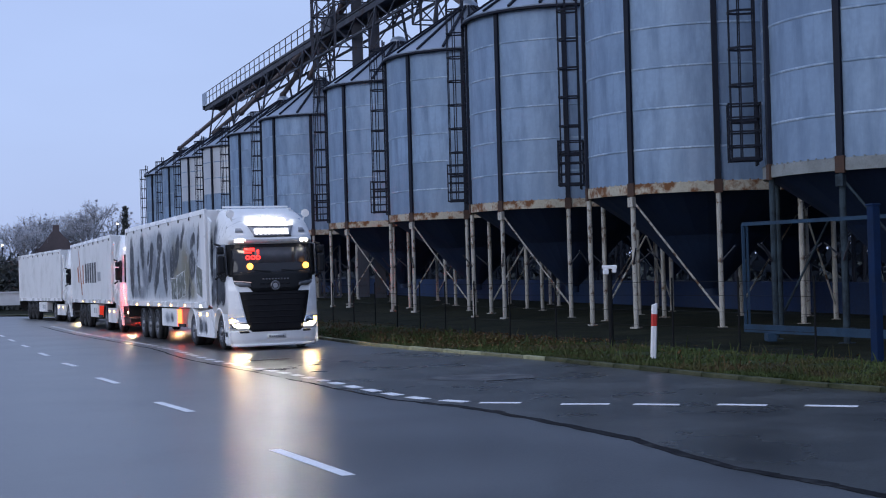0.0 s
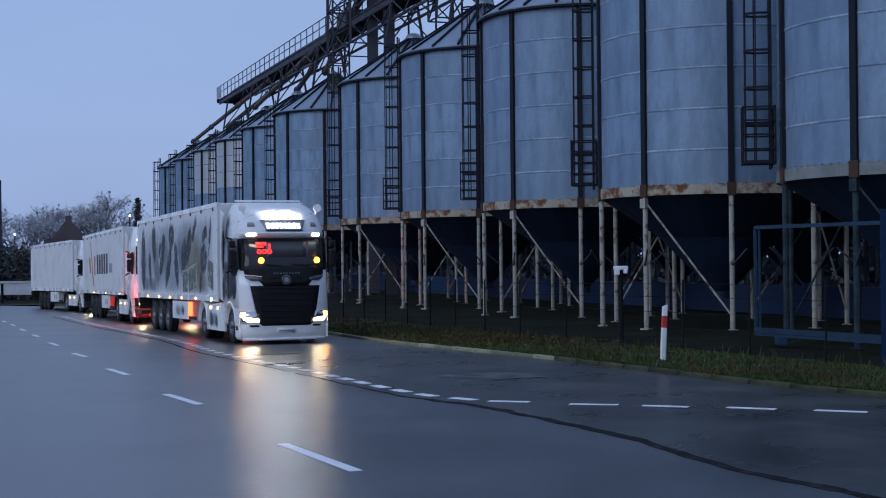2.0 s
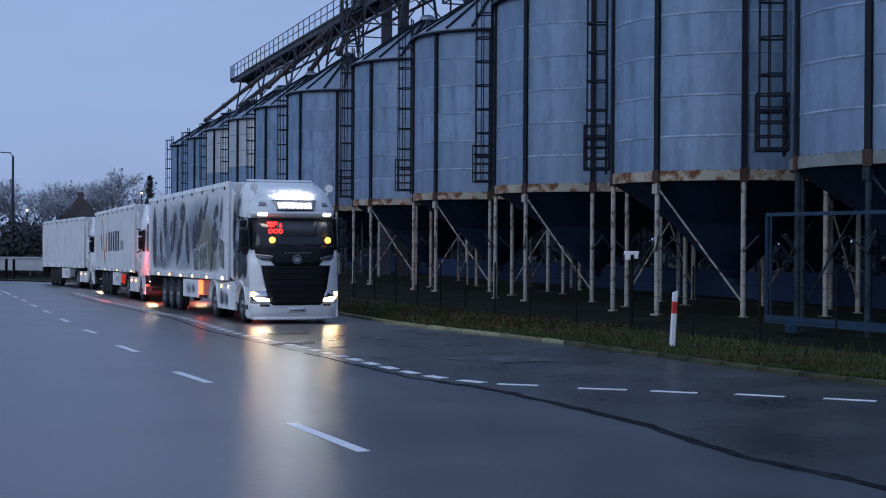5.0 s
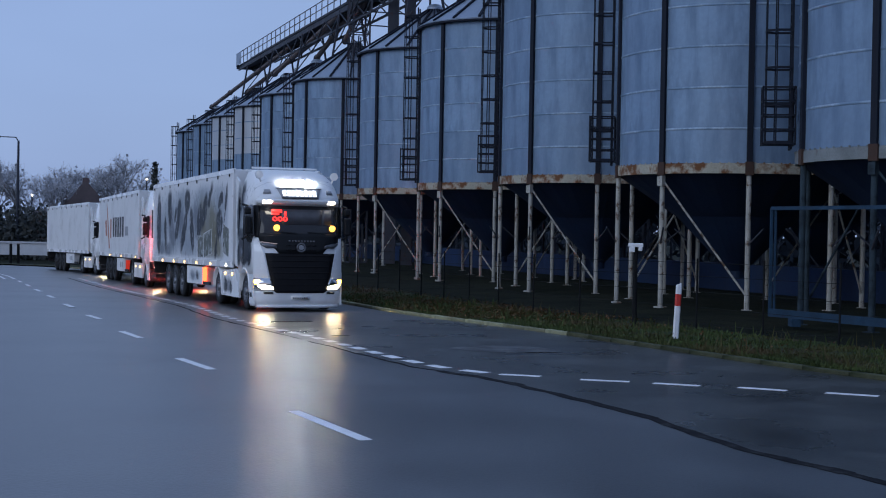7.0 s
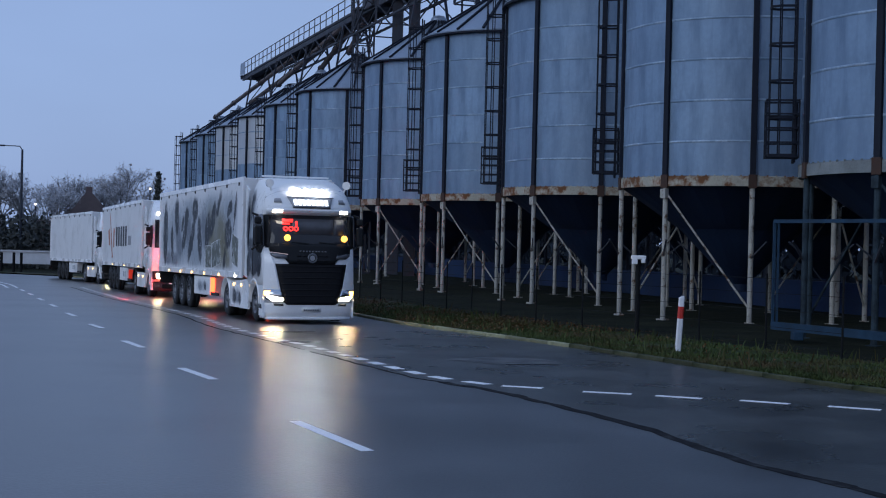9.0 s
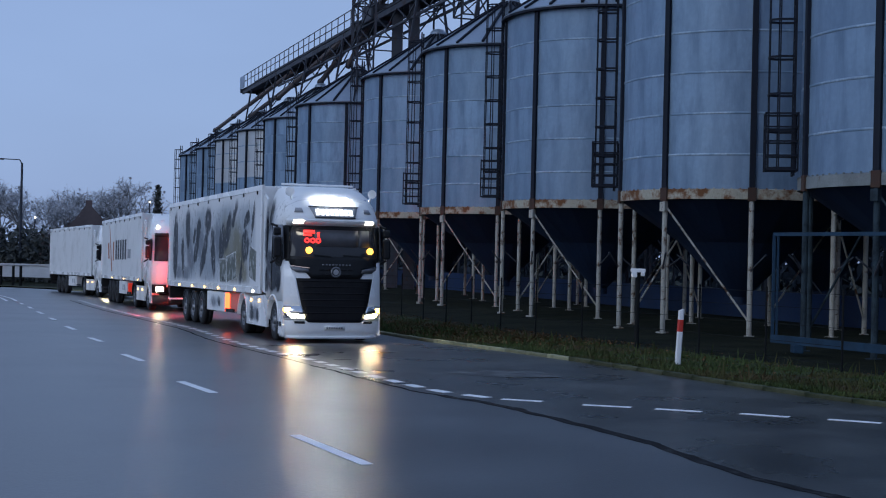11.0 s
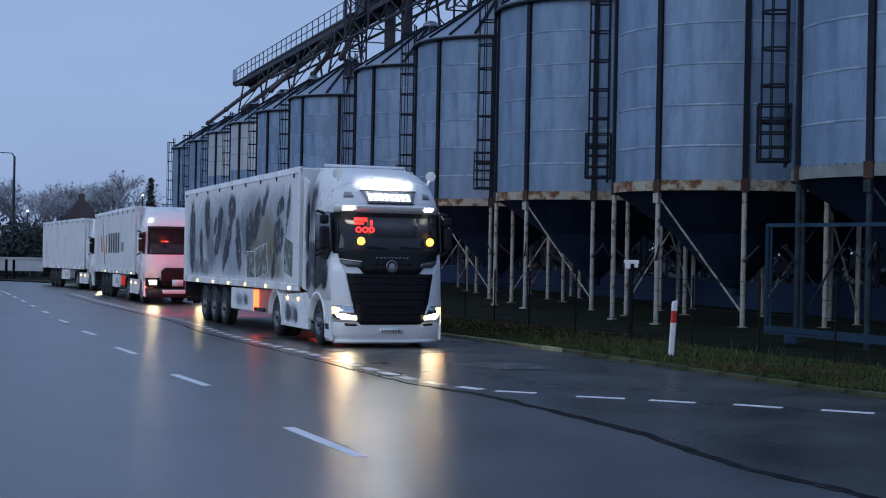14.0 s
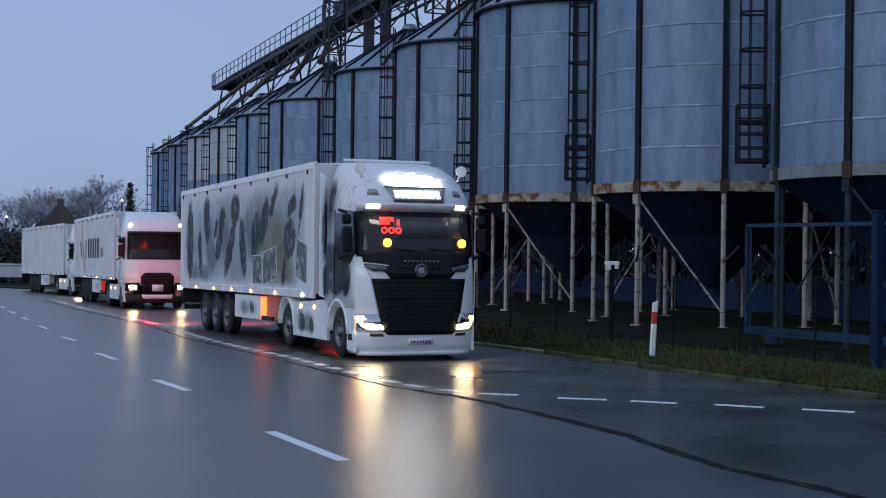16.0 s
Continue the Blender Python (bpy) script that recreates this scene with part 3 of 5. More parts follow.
def silo(m, label, group, pale=(), full=True, legs=M_LEG):
    s = thing("grain_silo", m, label, "grain silo", group)
    n = 48
    h = (EAVE_Z - RING_Z) / 6
    sheets = None
    for k in range(6):
        mt = M_PALE if k in pale else M_STEEL
        if sheets is None or mt != sheets[1]:
            bm = bmesh.new()
            lathe(bm, [(RADIUS, 0.0), (RADIUS, h)], n)
            sheets = (part("wall_sheet", bm, mt, s, "", True), mt)
            sheets[0].matrix_basis = pose(0, 0, RING_Z + h * k)
        else:
            share(sheets[0], "wall_sheet", s, pose(0, 0, RING_Z + h * k, 0, 0, 31 * k))
    bm = bmesh.new()
    lathe(bm, [(RADIUS + 0.001, h - 0.085), (RADIUS + 0.014, h - 0.075), (RADIUS + 0.014, h - 0.015), (RADIUS + 0.001, h - 0.012)], n)
    band = part("seam_band", bm, M_SEAM, s, "", True)
    band.matrix_basis = pose(0, 0, RING_Z)
    for k in range(1, 6):
        share(band, "seam_band", s, pose(0, 0, RING_Z + h * k, 0, 0, 47 * k))
    bm = bmesh.new()
    lathe(bm, [(RADIUS - 0.05, RING_Z - 0.16), (RADIUS + 0.06, RING_Z - 0.16), (RADIUS + 0.06, RING_Z + 0.14), (RADIUS - 0.02, RING_Z + 0.17)], n)
    if full:
        for k in range(96):
            a = 2 * math.pi * k / 96
            bmesh.ops.create_cube(bm, size=0.045, matrix=Matrix.Translation(around(a, RADIUS + 0.045, RING_Z + 0.165)))
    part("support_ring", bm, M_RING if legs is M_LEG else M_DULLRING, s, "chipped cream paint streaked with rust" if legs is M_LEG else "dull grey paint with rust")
    bm = bmesh.new()
    lathe(bm, [(RADIUS - 0.03, RING_Z - 0.1), (RADIUS * 0.5, 2.75), (0.28, 0.95), (0.28, 0.7)], 32)
    part("hopper", bm, M_HOPPER, s, "dark navy conical hopper")
    # roof of flat sheets with raised ribs
    bm = bmesh.new()
    lathe(bm, [(RADIUS + 0.18, EAVE_Z - 0.10), (RADIUS + 0.2, EAVE_Z), (0.45, APEX_Z - 0.1), (0.45, APEX_Z + 0.12), (0.30, APEX_Z + 0.28), (0.02, APEX_Z + 0.34)], 32)
    roof = part("roof", bm, M_ROOF, s)
    bm = bmesh.new()
    bar(bm, (0, RADIUS + 0.18, EAVE_Z + 0.05), (0, 0.45, APEX_Z - 0.03), 0.10, 0.09)
    rib = part("rib", bm, M_STRAP, roof)
    for k in range(1, 20):
        share(rib, "rib", roof, pose(0, 0, 0, 0, 0, 18 * k))
    bm = bmesh.new()
    lathe(bm, [(RADIUS + 0.12, EAVE_Z - 0.16), (RADIUS + 0.24, EAVE_Z - 0.14), (RADIUS + 0.24, EAVE_Z - 0.06), (RADIUS + 0.12, EAVE_Z - 0.05)], n)
    part("eave_rim", bm, M_STRAP, roof)
    # stiffeners, legs and wind braces at nine points
    bm = bmesh.new()
    box(bm, -0.09, 0.09, RADIUS - 0.01, RADIUS + 0.10, RING_Z + 0.15, EAVE_Z - 0.12, 0.01)
    strap = part("stiffener", bm, M_STRAP, s)
    bm = bmesh.new()
    box(bm, -0.13, 0.13, RADIUS + 0.02, RADIUS + 0.11, RING_Z - 0.22, RING_Z + 0.2, 0.01)
    plate = part("bracket", bm, M_RUST, s)
    bm = bmesh.new()
    rod(bm, (0, RADIUS, -0.25), (0, RADIUS, RING_Z - 0.15), 0.082, 12)
    box(bm, -0.15, 0.15, RADIUS - 0.15, RADIUS + 0.15, -0.25, -0.145, 0.01)
    # rear row: dark steel on legs and braces stands in for the shade there
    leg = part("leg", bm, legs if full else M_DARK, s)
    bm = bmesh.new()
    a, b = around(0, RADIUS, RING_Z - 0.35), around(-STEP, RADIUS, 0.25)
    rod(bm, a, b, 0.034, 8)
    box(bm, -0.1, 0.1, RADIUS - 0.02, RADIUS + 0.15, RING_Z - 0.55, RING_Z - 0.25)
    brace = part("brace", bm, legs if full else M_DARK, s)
    bm = bmesh.new()
    rod(bm, (0, RADIUS + 0.05, 1.85), (-0.42, RADIUS + 0.45, 2.35), 0.03, 6)
    arm = part("arm", bm, M_DARK, s)
    for k in range(9):
        rz = -math.degrees(STRAP0 - k * STEP)
        for ob in (strap, plate, leg, arm):
            if k == 0:
                ob.matrix_basis = pose(0, 0, 0, 0, 0, rz)
            else:
                share(ob, ob.name.split(".")[0], s, pose(0, 0, 0, 0, 0, rz))
        if k in (0, 2, 4, 6):
            if k == 0:
                brace.matrix_basis = pose(0, 0, 0, 0, 0, rz)
            else:
                share(brace, "brace", s, pose(0, 0, 0, 0, 0, rz))
    if full:
        # caged ladder, standing off the wall
        lad = new("ladder")
        lad.parent = s
        lad.matrix_basis = pose(0, 0, 0, 0, 0, -math.degrees(4.86))
        y0 = RADIUS + 0.2
        for x in (-0.24, 0.24):
            part("rail", bar(bmesh.new(), (x, y0, 4.45), (x, y0, EAVE_Z + 1.1), 0.065, 0.065), M_STRAP, lad)
        rung = part("rung", rod(bmesh.new(), (-0.24, y0, 0), (0.24, y0, 0), 0.03, 6), M_STRAP, lad)
        rung.matrix_basis = pose(0, 0, 4.5)
        z = 4.8
        while z < EAVE_Z + 1:
            share(rung, "rung", lad, pose(0, 0, z))
            z += 0.3
        bm = bmesh.new()
        pts = [Vector((-0.32, y0, 0)), Vector((-0.34, y0 + 0.40, 0)), Vector((-0.18, y0 + 0.66, 0)), Vector((0.18, y0 + 0.66, 0)), Vector((0.34, y0 + 0.40, 0)), Vector((0.32, y0, 0))]
        for a, b in zip(pts, pts[1:]):
            bar(bm, a, b, 0.06, 0.055)
        hoop = part("hoop", bm, M_STRAP, lad)
        zs = [4.65 + 0.99 * k for k in range(9)]
        hoop.matrix_basis = pose(0, 0, zs[0])
        for z in zs[1:]:
            share(hoop, "hoop", lad, pose(0, 0, z))
        for p in pts[1:5]:
            part("cage_strip", bar(bmesh.new(), (p.x, p.y, 4.65), (p.x, p.y, zs[-1]), 0.05, 0.035), M_STRAP, lad)
        # wider guard round the foot of the ladder
        foot = [Vector((-0.36, y0 - 0.1, 0)), Vector((-0.36, y0 + 0.74, 0)), Vector((0.36, y0 + 0.74, 0)), Vector((0.36, y0 - 0.1, 0))]
        for z in (4.6, 4.98, 5.36, 5.74, 6.1):
            bm = bmesh.new()
            for a, b in zip(foot, foot[1:] + foot[:1]):
                bar(bm, a + Vector((0, 0, z)), b + Vector((0, 0, z)), 0.045, 0.045)
            part("guard_rail", bm, M_STRAP, lad)
        for p in foot:
            part("guard_post", bar(bmesh.new(), (p.x, p.y, 4.57), (p.x, p.y, 6.13), 0.045, 0.045), M_STRAP, lad)
        # pipe that drops beside the ladder
        part("drop_pipe", rod(bmesh.new(), (0.62, RADIUS + 0.25, 4.9), (0.62, RADIUS + 0.25, EAVE_Z), 0.06, 8), M_STRAP, s)
    return s


base = silo(Matrix.Translation(silo_place(0)), "galvanised steel grain silo on rusty legs with navy hopper", "silos in the front row")
half = silo(Matrix.Translation(silo_place(6)), "galvanised grain silo with paler upper sheets on rusty legs", "silos in the front row", (3, 4, 5))
copy_thing(half, Matrix.Translation(silo_place(7)))
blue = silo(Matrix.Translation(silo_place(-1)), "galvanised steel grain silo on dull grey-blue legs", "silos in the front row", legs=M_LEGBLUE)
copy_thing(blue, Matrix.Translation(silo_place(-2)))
for i in (1, 2, 3, 4, 5, 8, 9):
    copy_thing(base, Matrix.Translation(silo_place(i)))
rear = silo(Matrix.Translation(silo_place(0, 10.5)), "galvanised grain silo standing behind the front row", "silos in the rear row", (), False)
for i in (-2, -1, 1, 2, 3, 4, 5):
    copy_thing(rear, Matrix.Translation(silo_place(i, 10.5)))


# ---- conveyor gallery over the silos ----
def axis(s, z, side=0.0):
    return FIRST + ROW * s + SIDE * side + Vector((0, 0, z))


gallery = thing("conveyor_gallery", Matrix(), "dark steel conveyor gallery with railings above the silos", "conveyor gallery")
G0, G1 = -14.0, 89.0
for side in (-0.65, 0.65):
    part("girder", bar(bmesh.new(), axis(G0, 16.95, side), axis(G1, 16.95, side), 0.14, 0.34), M_DARK, gallery)
    part("bottom_chord", bar(bmesh.new(), axis(G0, 15.85, side), axis(G1 - 16, 15.85, side), 0.12, 0.14), M_DARK, gallery)
part("deck", bar(bmesh.new(), axis(G0, 17.2, 0), axis(G1, 17.2, 0), 1.5, 0.07), M_DARK, gallery)
part("conveyor_casing", bar(bmesh.new(), axis(G0, 17.55, 0.1), axis(G1 - 3, 17.46, 0.1), 0.6, 0.4), M_DARK, gallery)
for side in (-0.9, 0.9):
    for z in (17.75, 18.3):
        part("handrail", bar(bmesh.new(), axis(G0, z, side), axis(G1, z, side), 0.05, 0.05), M_DARK, gallery)
    for k in range(60):
        s = G0 + (G1 - G0) * k / 59
        part("rail_post", bar(bmesh.new(), axis(s, 17.15, side), axis(s, 18.33, side), 0.06, 0.06), M_DARK, gallery)
part("end_panel", bar(bmesh.new(), axis(G1, 17.1, -0.9), axis(G1, 17.1, 0.9), 0.1, 0.4), M_DARK, gallery)
part("end_panel", bar(bmesh.new(), axis(G1 - 2.2, 17.75, -0.92), axis(G1, 17.75, -0.92), 0.03, 1.1), M_ROOF, gallery)
for side in (-0.8, 0.8):
    for k in range(44):
        s = G0 + k * 2.1
        a, b = (16.8, 15.85) if k % 2 else (15.85, 16.8)
        part("lattice_bar", bar(bmesh.new(), axis(s, a, side), axis(s + 2.1, b, side), 0.07, 0.07), M_DARK, gallery)
for k, s in enumerate([-10.99, 0, 10.99, 21.98, 32.97, 49.7, 60.7, 71.7, 82.7]):
    for side in (-0.75, 0.75):
        part("trestle_leg", bar(bmesh.new(), axis(s + 1.6, 13.9, side * 1.6), axis(s + 1.6, 16.8, side), 0.13, 0.13), M_DARK, gallery)
    part("trestle_brace", bar(bmesh.new(), axis(s + 1.6, 14.0, -1.2), axis(s + 1.6, 16.6, 0.7), 0.08, 0.08), M_DARK, gallery)

# grain spouts that run down from the gallery to the roofs
for s0, z0, s1, z1, side in [(69, 16.6, 107, 14.75, -0.3), (57, 16.8, 91, 14.9, 0.4), (51, 17.0, 74, 14.9, -0.5), (43, 18.8, 62, 14.9, 0.2), (38, 20.5, 51.6, 14.9, -0.3), (36, 20.5, 22.9, 14.7, 0.3), (39, 22.0, 30.0, 17.0, -0.9)]:
    sp = thing("grain_spout", Matrix(), "aged brown steel grain spout sloping to a silo roof", "grain spout", "grain spouts")
    part("tube", rod(bmesh.new(), axis(s0, z0, side), axis(s1, z1, side), 0.19, 12), M_TUBE, sp)
    for f in (0.02, 0.35, 0.7, 0.98):
        p, q = axis(s0, z0, side), axis(s1, z1, side)
        c, d = p.lerp(q, f), (q - p).normalized() * 0.05
        part("flange", rod(bmesh.new(), c - d, c + d, 0.26, 12), M_DARK, sp)

# elevator tower between the two groups of silos
tower = thing("elevator_tower", Matrix(), "dark steel lattice elevator tower rising above the silos", "elevator tower")
def lattice(parent, s, side, w, z0, z1, step):
    cs = [axis(s + a * w, 0, side + b * w) for a, b in ((-1, -1), (1, -1), (1, 1), (-1, 1))]
    for c in cs:
        part("corner_post", bar(bmesh.new(), c + Vector((0, 0, z0)), c + Vector((0, 0, z1)), 0.12, 0.12), M_DARK, parent)
    z = z0
    k = 0
    while z < z1 - step * 0.5:
        bm = bmesh.new()
        for a, b in zip(cs, cs[1:] + cs[:1]):
            lo, hi = Vector((0, 0, z)), Vector((0, 0, z + step))
            bar(bm, a + lo, b + lo, 0.07, 0.07)
            bar(bm, (a if k % 2 else b) + lo, (b if k % 2 else a) + hi, 0.06, 0.06)
        part("lattice_bay", bm, M_DARK, parent)
        z += step
        k += 1
lattice(tower, 47.4, -0.4, 0.55, 0, 27, 1.15)
for s, w in ((40.3, 0.32), (36.9, 0.32)):
    part("elevator_leg", bar(bmesh.new(), axis(s, 0.1, -0.2), axis(s, 27, -0.2), w * 2, 0.7), M_DARK, tower)
lattice(tower, 38.6, -0.2, 2.6, 14.6, 27, 2.6)
part("platform", bar(bmesh.new(), axis(34.5, 19.9, 0), axis(43.5, 19.9, 0), 3.4, 0.15), M_DARK, tower)
lattice(tower, 28.5, 0.3, 0.7, 14.8, 27, 1.3)
for s, z in ((45, 17.4), (42.0, 20.5), (31, 18.5)):
    part("drive_housing", box(bmesh.new(), -0.9, 0.9, -1.2, 1.2, -0.5, 0.6, 0.08, Matrix.Translation(axis(s, z, 0)) @ pose(0, 0, 0, 0, 0, 18.7)), M_DARK, tower)

# small white lamps far back in the yard
for s, z in ((31.0, 3.3), (33.0, 3.3), (35.2, 3.3), (8.0, 3.6)):
    o = thing("yard_lantern", Matrix.Translation(axis(s, 0, 17.5)), "small white lantern on a pole far back in the yard", "lantern", "yard lanterns")
    part("pole", rod(bmesh.new(), (0, 0, 0), (0, 0, z), 0.04, 6), M_DARK, o)
    part("lamp", lathe(bmesh.new(), [(0.03, z), (0.09, z + 0.04), (0.09, z + 0.12), (0.03, z + 0.16)], 10, cap=True), M_DIM, o)

# low blue wall, and an added dark belt hiding the sky behind the silos
bm = bmesh.new()
bar(bm, axis(-40, 0.45, 5.25), axis(105, 0.45, 5.25), 0.25, 1.1)
tagged(part("yard_wall", bm, M_BLUEWALL), "low blue painted concrete yard wall", "wall", kind="structure")


def leafy(name, spots, material, label, size=0.5, count=40, seed=3):
    """Clumps of small leaf faces over a list of (x, y, z, radius)."""
    rnd = random.Random(seed)
    vs, fs = [], []
    for x, y, z, r in spots:
        for _ in range(count):
            d = Vector((rnd.gauss(0, 1), rnd.gauss(0, 1), rnd.gauss(0, 1))).normalized() * r * rnd.random() ** 0.4
            c = Vector((x, y, z)) + d
            a = Vector((rnd.gauss(0, 1), rnd.gauss(0, 1), rnd.gauss(0, 1))).normalized() * size * rnd.uniform(0.4, 1.0)
            b = a.cross(Vector((rnd.gauss(0, 1), rnd.gauss(0, 1), rnd.gauss(0, 1)))).normalized() * size * rnd.uniform(0.3, 0.7)
            i = len(vs)
            vs += [c - a, c + b, c + a, c - b]
            fs.append((i, i + 1, i + 2, i + 3))
    me = bpy.data.meshes.new(name)
    me.from_pydata(vs, [], fs)
    me.materials.append(material)
    return tagged(new(name, me), label, name.replace("_", " "), kind="stuff")


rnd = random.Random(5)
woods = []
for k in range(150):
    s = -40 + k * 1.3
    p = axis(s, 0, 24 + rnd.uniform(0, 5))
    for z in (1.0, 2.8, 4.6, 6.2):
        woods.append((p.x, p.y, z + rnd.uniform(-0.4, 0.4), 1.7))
leafy("hedge_belt", woods, M_BELT, "added dark leafy belt that hides the sky behind the silo yard", 0.55, 34)

# ---- verge: fence, gate, marker post, lamp ----
fence_line = [p + outward(kerb_line, i) * 3.6 for i, p in enumerate(kerb_line) if 22 < p.y < 86]
flen = [0]
for a, b in zip(fence_line, fence_line[1:]):
    flen.append(flen[-1] + (b - a).length)
fence = thing("wire_fence", Matrix(), "dark wire fence with thin posts along the verge", "fence")
fp = []
k = 3.4
while k < flen[-1]:
    x, y = (lerp(k, flen, [p[c] for p in fence_line]) for c in (0, 1))
    fp.append(Vector((x, y, land(x, y))))
    k += 2.6
pole = part("post", rod(bmesh.new(), (0, 0, -0.1), (0, 0, 1.65), 0.022, 8), M_WIRE, fence)
pole.matrix_basis = Matrix.Translation(fp[0])
for p in fp[1:]:
    share(pole, "post", fence, Matrix.Translation(p))
for z in (0.2, 0.55, 0.9, 1.25, 1.55):
    for a, b in zip(fp, fp[1:]):
        part("wire", rod(bmesh.new(), a + Vector((0, 0, z)), b + Vector((0, 0, z)), 0.005, 4), M_WIRE, fence)

gate = thing("sliding_gate", Matrix(), "blue painted steel sliding gate standing ajar", "gate")
ga, gb = Vector((7.73, 35.8, 0)), Vector((11.3, 28.6, 0))
up = Vector((0, 0, 1))
part("top_rail", bar(bmesh.new(), ga + up * 2.84, gb + up * 2.84, 0.07, 0.09), M_BLUE, gate)
part("bottom_rail", bar(bmesh.new(), ga + up * 0.20, gb + up * 0.20, 0.12, 0.20), M_BLUE, gate)
for f in (0.0, 1.0):
    c = ga.lerp(gb, f)
    part("upright", bar(bmesh.new(), c + up * 0.25, c + up * 2.84, 0.07, 0.07), M_BLUE, gate)
part("strut", bar(bmesh.new(), ga.lerp(gb, 0.02) + up * 0.25, ga.lerp(gb, 0.02) + up * 2.8, 0.05, 0.05), M_BLUE, gate)
for f in (0.12, 0.85):
    c = ga.lerp(gb, f)
    part("roller_block", box(bmesh.new(), -0.12, 0.12, -0.2, 0.2, -0.1, 0.1, 0.02, Matrix.Translation(c)), M_BLUE, gate)

gate_post = thing("gate_post", pose(8.10, 26.2, 0, 0, 0, 26), "deep blue painted steel gate post", "gate post")
part("shaft", box(bmesh.new(), -0.085, 0.085, -0.085, 0.085, -0.2, 2.92, 0.012), M_GATEPOST, gate_post)
part("cap", box(bmesh.new(), -0.10, 0.10, -0.10, 0.10, 2.92, 2.96, 0.01), M_GATEPOST, gate_post)

# leaning red and white marker post
mp = thing("marker_post", pose(4.21, 28.2, land(4.2, 28.2) + 0.03, 0, 3.0, 10), "white plastic roadside marker post with red band", "marker post")
def wedge(z0, z1, w=0.062, d=0.045):
    bm = bmesh.new()
    ring = [(-w, -d * 0.4), (-w * 0.55, -d), (w * 0.55, -d), (w, -d * 0.4), (w * 0.7, d), (-w * 0.7, d)]
    a = [bm.verts.new((x, y, z0)) for x, y in ring]
    b = [bm.verts.new((x, y, z1 + (0.035 if x > 0 and z1 > 1.1 else 0))) for x, y in ring]
    for k in range(6):
        bm.faces.new((a[k], a[(k + 1) % 6], b[(k + 1) % 6], b[k]))
    bm.faces.new(a[::-1])
    bm.faces.new(b)
    bmesh.ops.recalc_face_normals(bm, faces=bm.faces)
    return bm
part("body", wedge(-0.05, 0.70), M_POSTW, mp)
part("red_band", wedge(0.70, 0.94, 0.063, 0.046), M_POSTR, mp, "red reflective band")
part("head", wedge(0.94, 1.12), M_POSTW, mp)

yl = thing("yard_lamp", Matrix.Translation((3.95, 32.87, land(3.95, 32.87) + 0.03)), "dark post carrying a small white floodlight", "yard lamp")
part("pole", rod(bmesh.new(), (0, 0, -0.1), (0, 0, 1.86), 0.055, 10), M_WIRE, yl)
bm = box(bmesh.new(), -0.17, 0.17, -0.09, 0.09, 1.86, 1.95, 0.02)
box(bm, -0.15, -0.03, -0.11, 0.07, 1.74, 1.87, 0.02)
box(bm, 0.06, 0.15, -0.11, 0.07, 1.77, 1.87, 0.02)
part("floodlight_head", bm, M_POSTW, yl, "white weathered floodlight housing")

# grass blades and fallen leaves along the kerb
def blades(name, n, seed, material, reach, tall, label, lo, hi):
    rnd = random.Random(seed)
    vs, fs = [], []
    idx = [i for i, p in enumerate(kerb_line) if lo < p.y < hi]
    for _ in range(n):
        i = rnd.choice(idx[:-1])
        p = kerb_line[i].lerp(kerb_line[i + 1], rnd.random()) + outward(kerb_line, i) * (0.12 + reach * rnd.random() ** 1.5)
        if noise.noise(p * 0.9) < rnd.uniform(-0.7, 0.1):
            continue
        z = land(p.x, p.y) + 0.05
        a = rnd.uniform(0, 6.28)
        h = tall * rnd.uniform(0.4, 1.2)
        w = Vector((math.cos(a), math.sin(a), 0)) * rnd.uniform(0.008, 0.02)
        t = Vector((rnd.gauss(0, 0.35) * h, rnd.gauss(0, 0.35) * h, h))
        o = Vector((p.x, p.y, z))
        j = len(vs)
        vs += [o - w, o + w, o + t * 0.55 + w * 0.7, o + t * 0.55 - w * 0.7, o + t + Vector((0, 0, -h * 0.1))]
        fs += [(j, j + 1, j + 2, j + 3), (j + 3, j + 2, j + 4)]
    me = bpy.data.meshes.new(name)
    me.from_pydata(vs, [], fs)
    me.materials.append(material)
    return tagged(new(name, me), label, "grass", kind="stuff")
blades("verge_grass", 60000, 1, M_BLADE, 3.4, 0.085, "rough wet green and brown grass", 16, 62)
blades("tall_weeds", 1500, 2, M_BLADE, 3.8, 0.32, "tall withered weeds on the verge", 17, 62)
rnd = random.Random(8)
vs, fs = [], []
lidx = [i for i, p in enumerate(kerb_line) if 24 < p.y < 60]
for _ in range(9000):
    i = rnd.choice(lidx)
    p = kerb_line[i].lerp(kerb_line[i + 1], rnd.random()) + outward(kerb_line, i) * rnd.uniform(0.3, 4.0)
    if p.y < 34 and rnd.random() < 0.9:
        continue
    c = Vector((p.x, p.y, land(p.x, p.y) + 0.10 + rnd.uniform(0, 0.05)))
    a = Vector((rnd.gauss(0, 1), rnd.gauss(0, 1), rnd.gauss(0, 0.4))).normalized() * rnd.uniform(0.02, 0.045)
    b = a.cross(Vector((0, 0.3, 1))).normalized() * rnd.uniform(0.012, 0.03)
    j = len(vs)
    vs += [c - a, c + b, c + a, c - b]
    fs.append((j, j + 1, j + 2, j + 3))
me = bpy.data.meshes.new("leaf_litter")
me.from_pydata(vs, [], fs)
me.materials.append(M_LEAF)
tagged(new("leaf_litter", me), "brown fallen leaves on the verge", "leaves", kind="stuff")

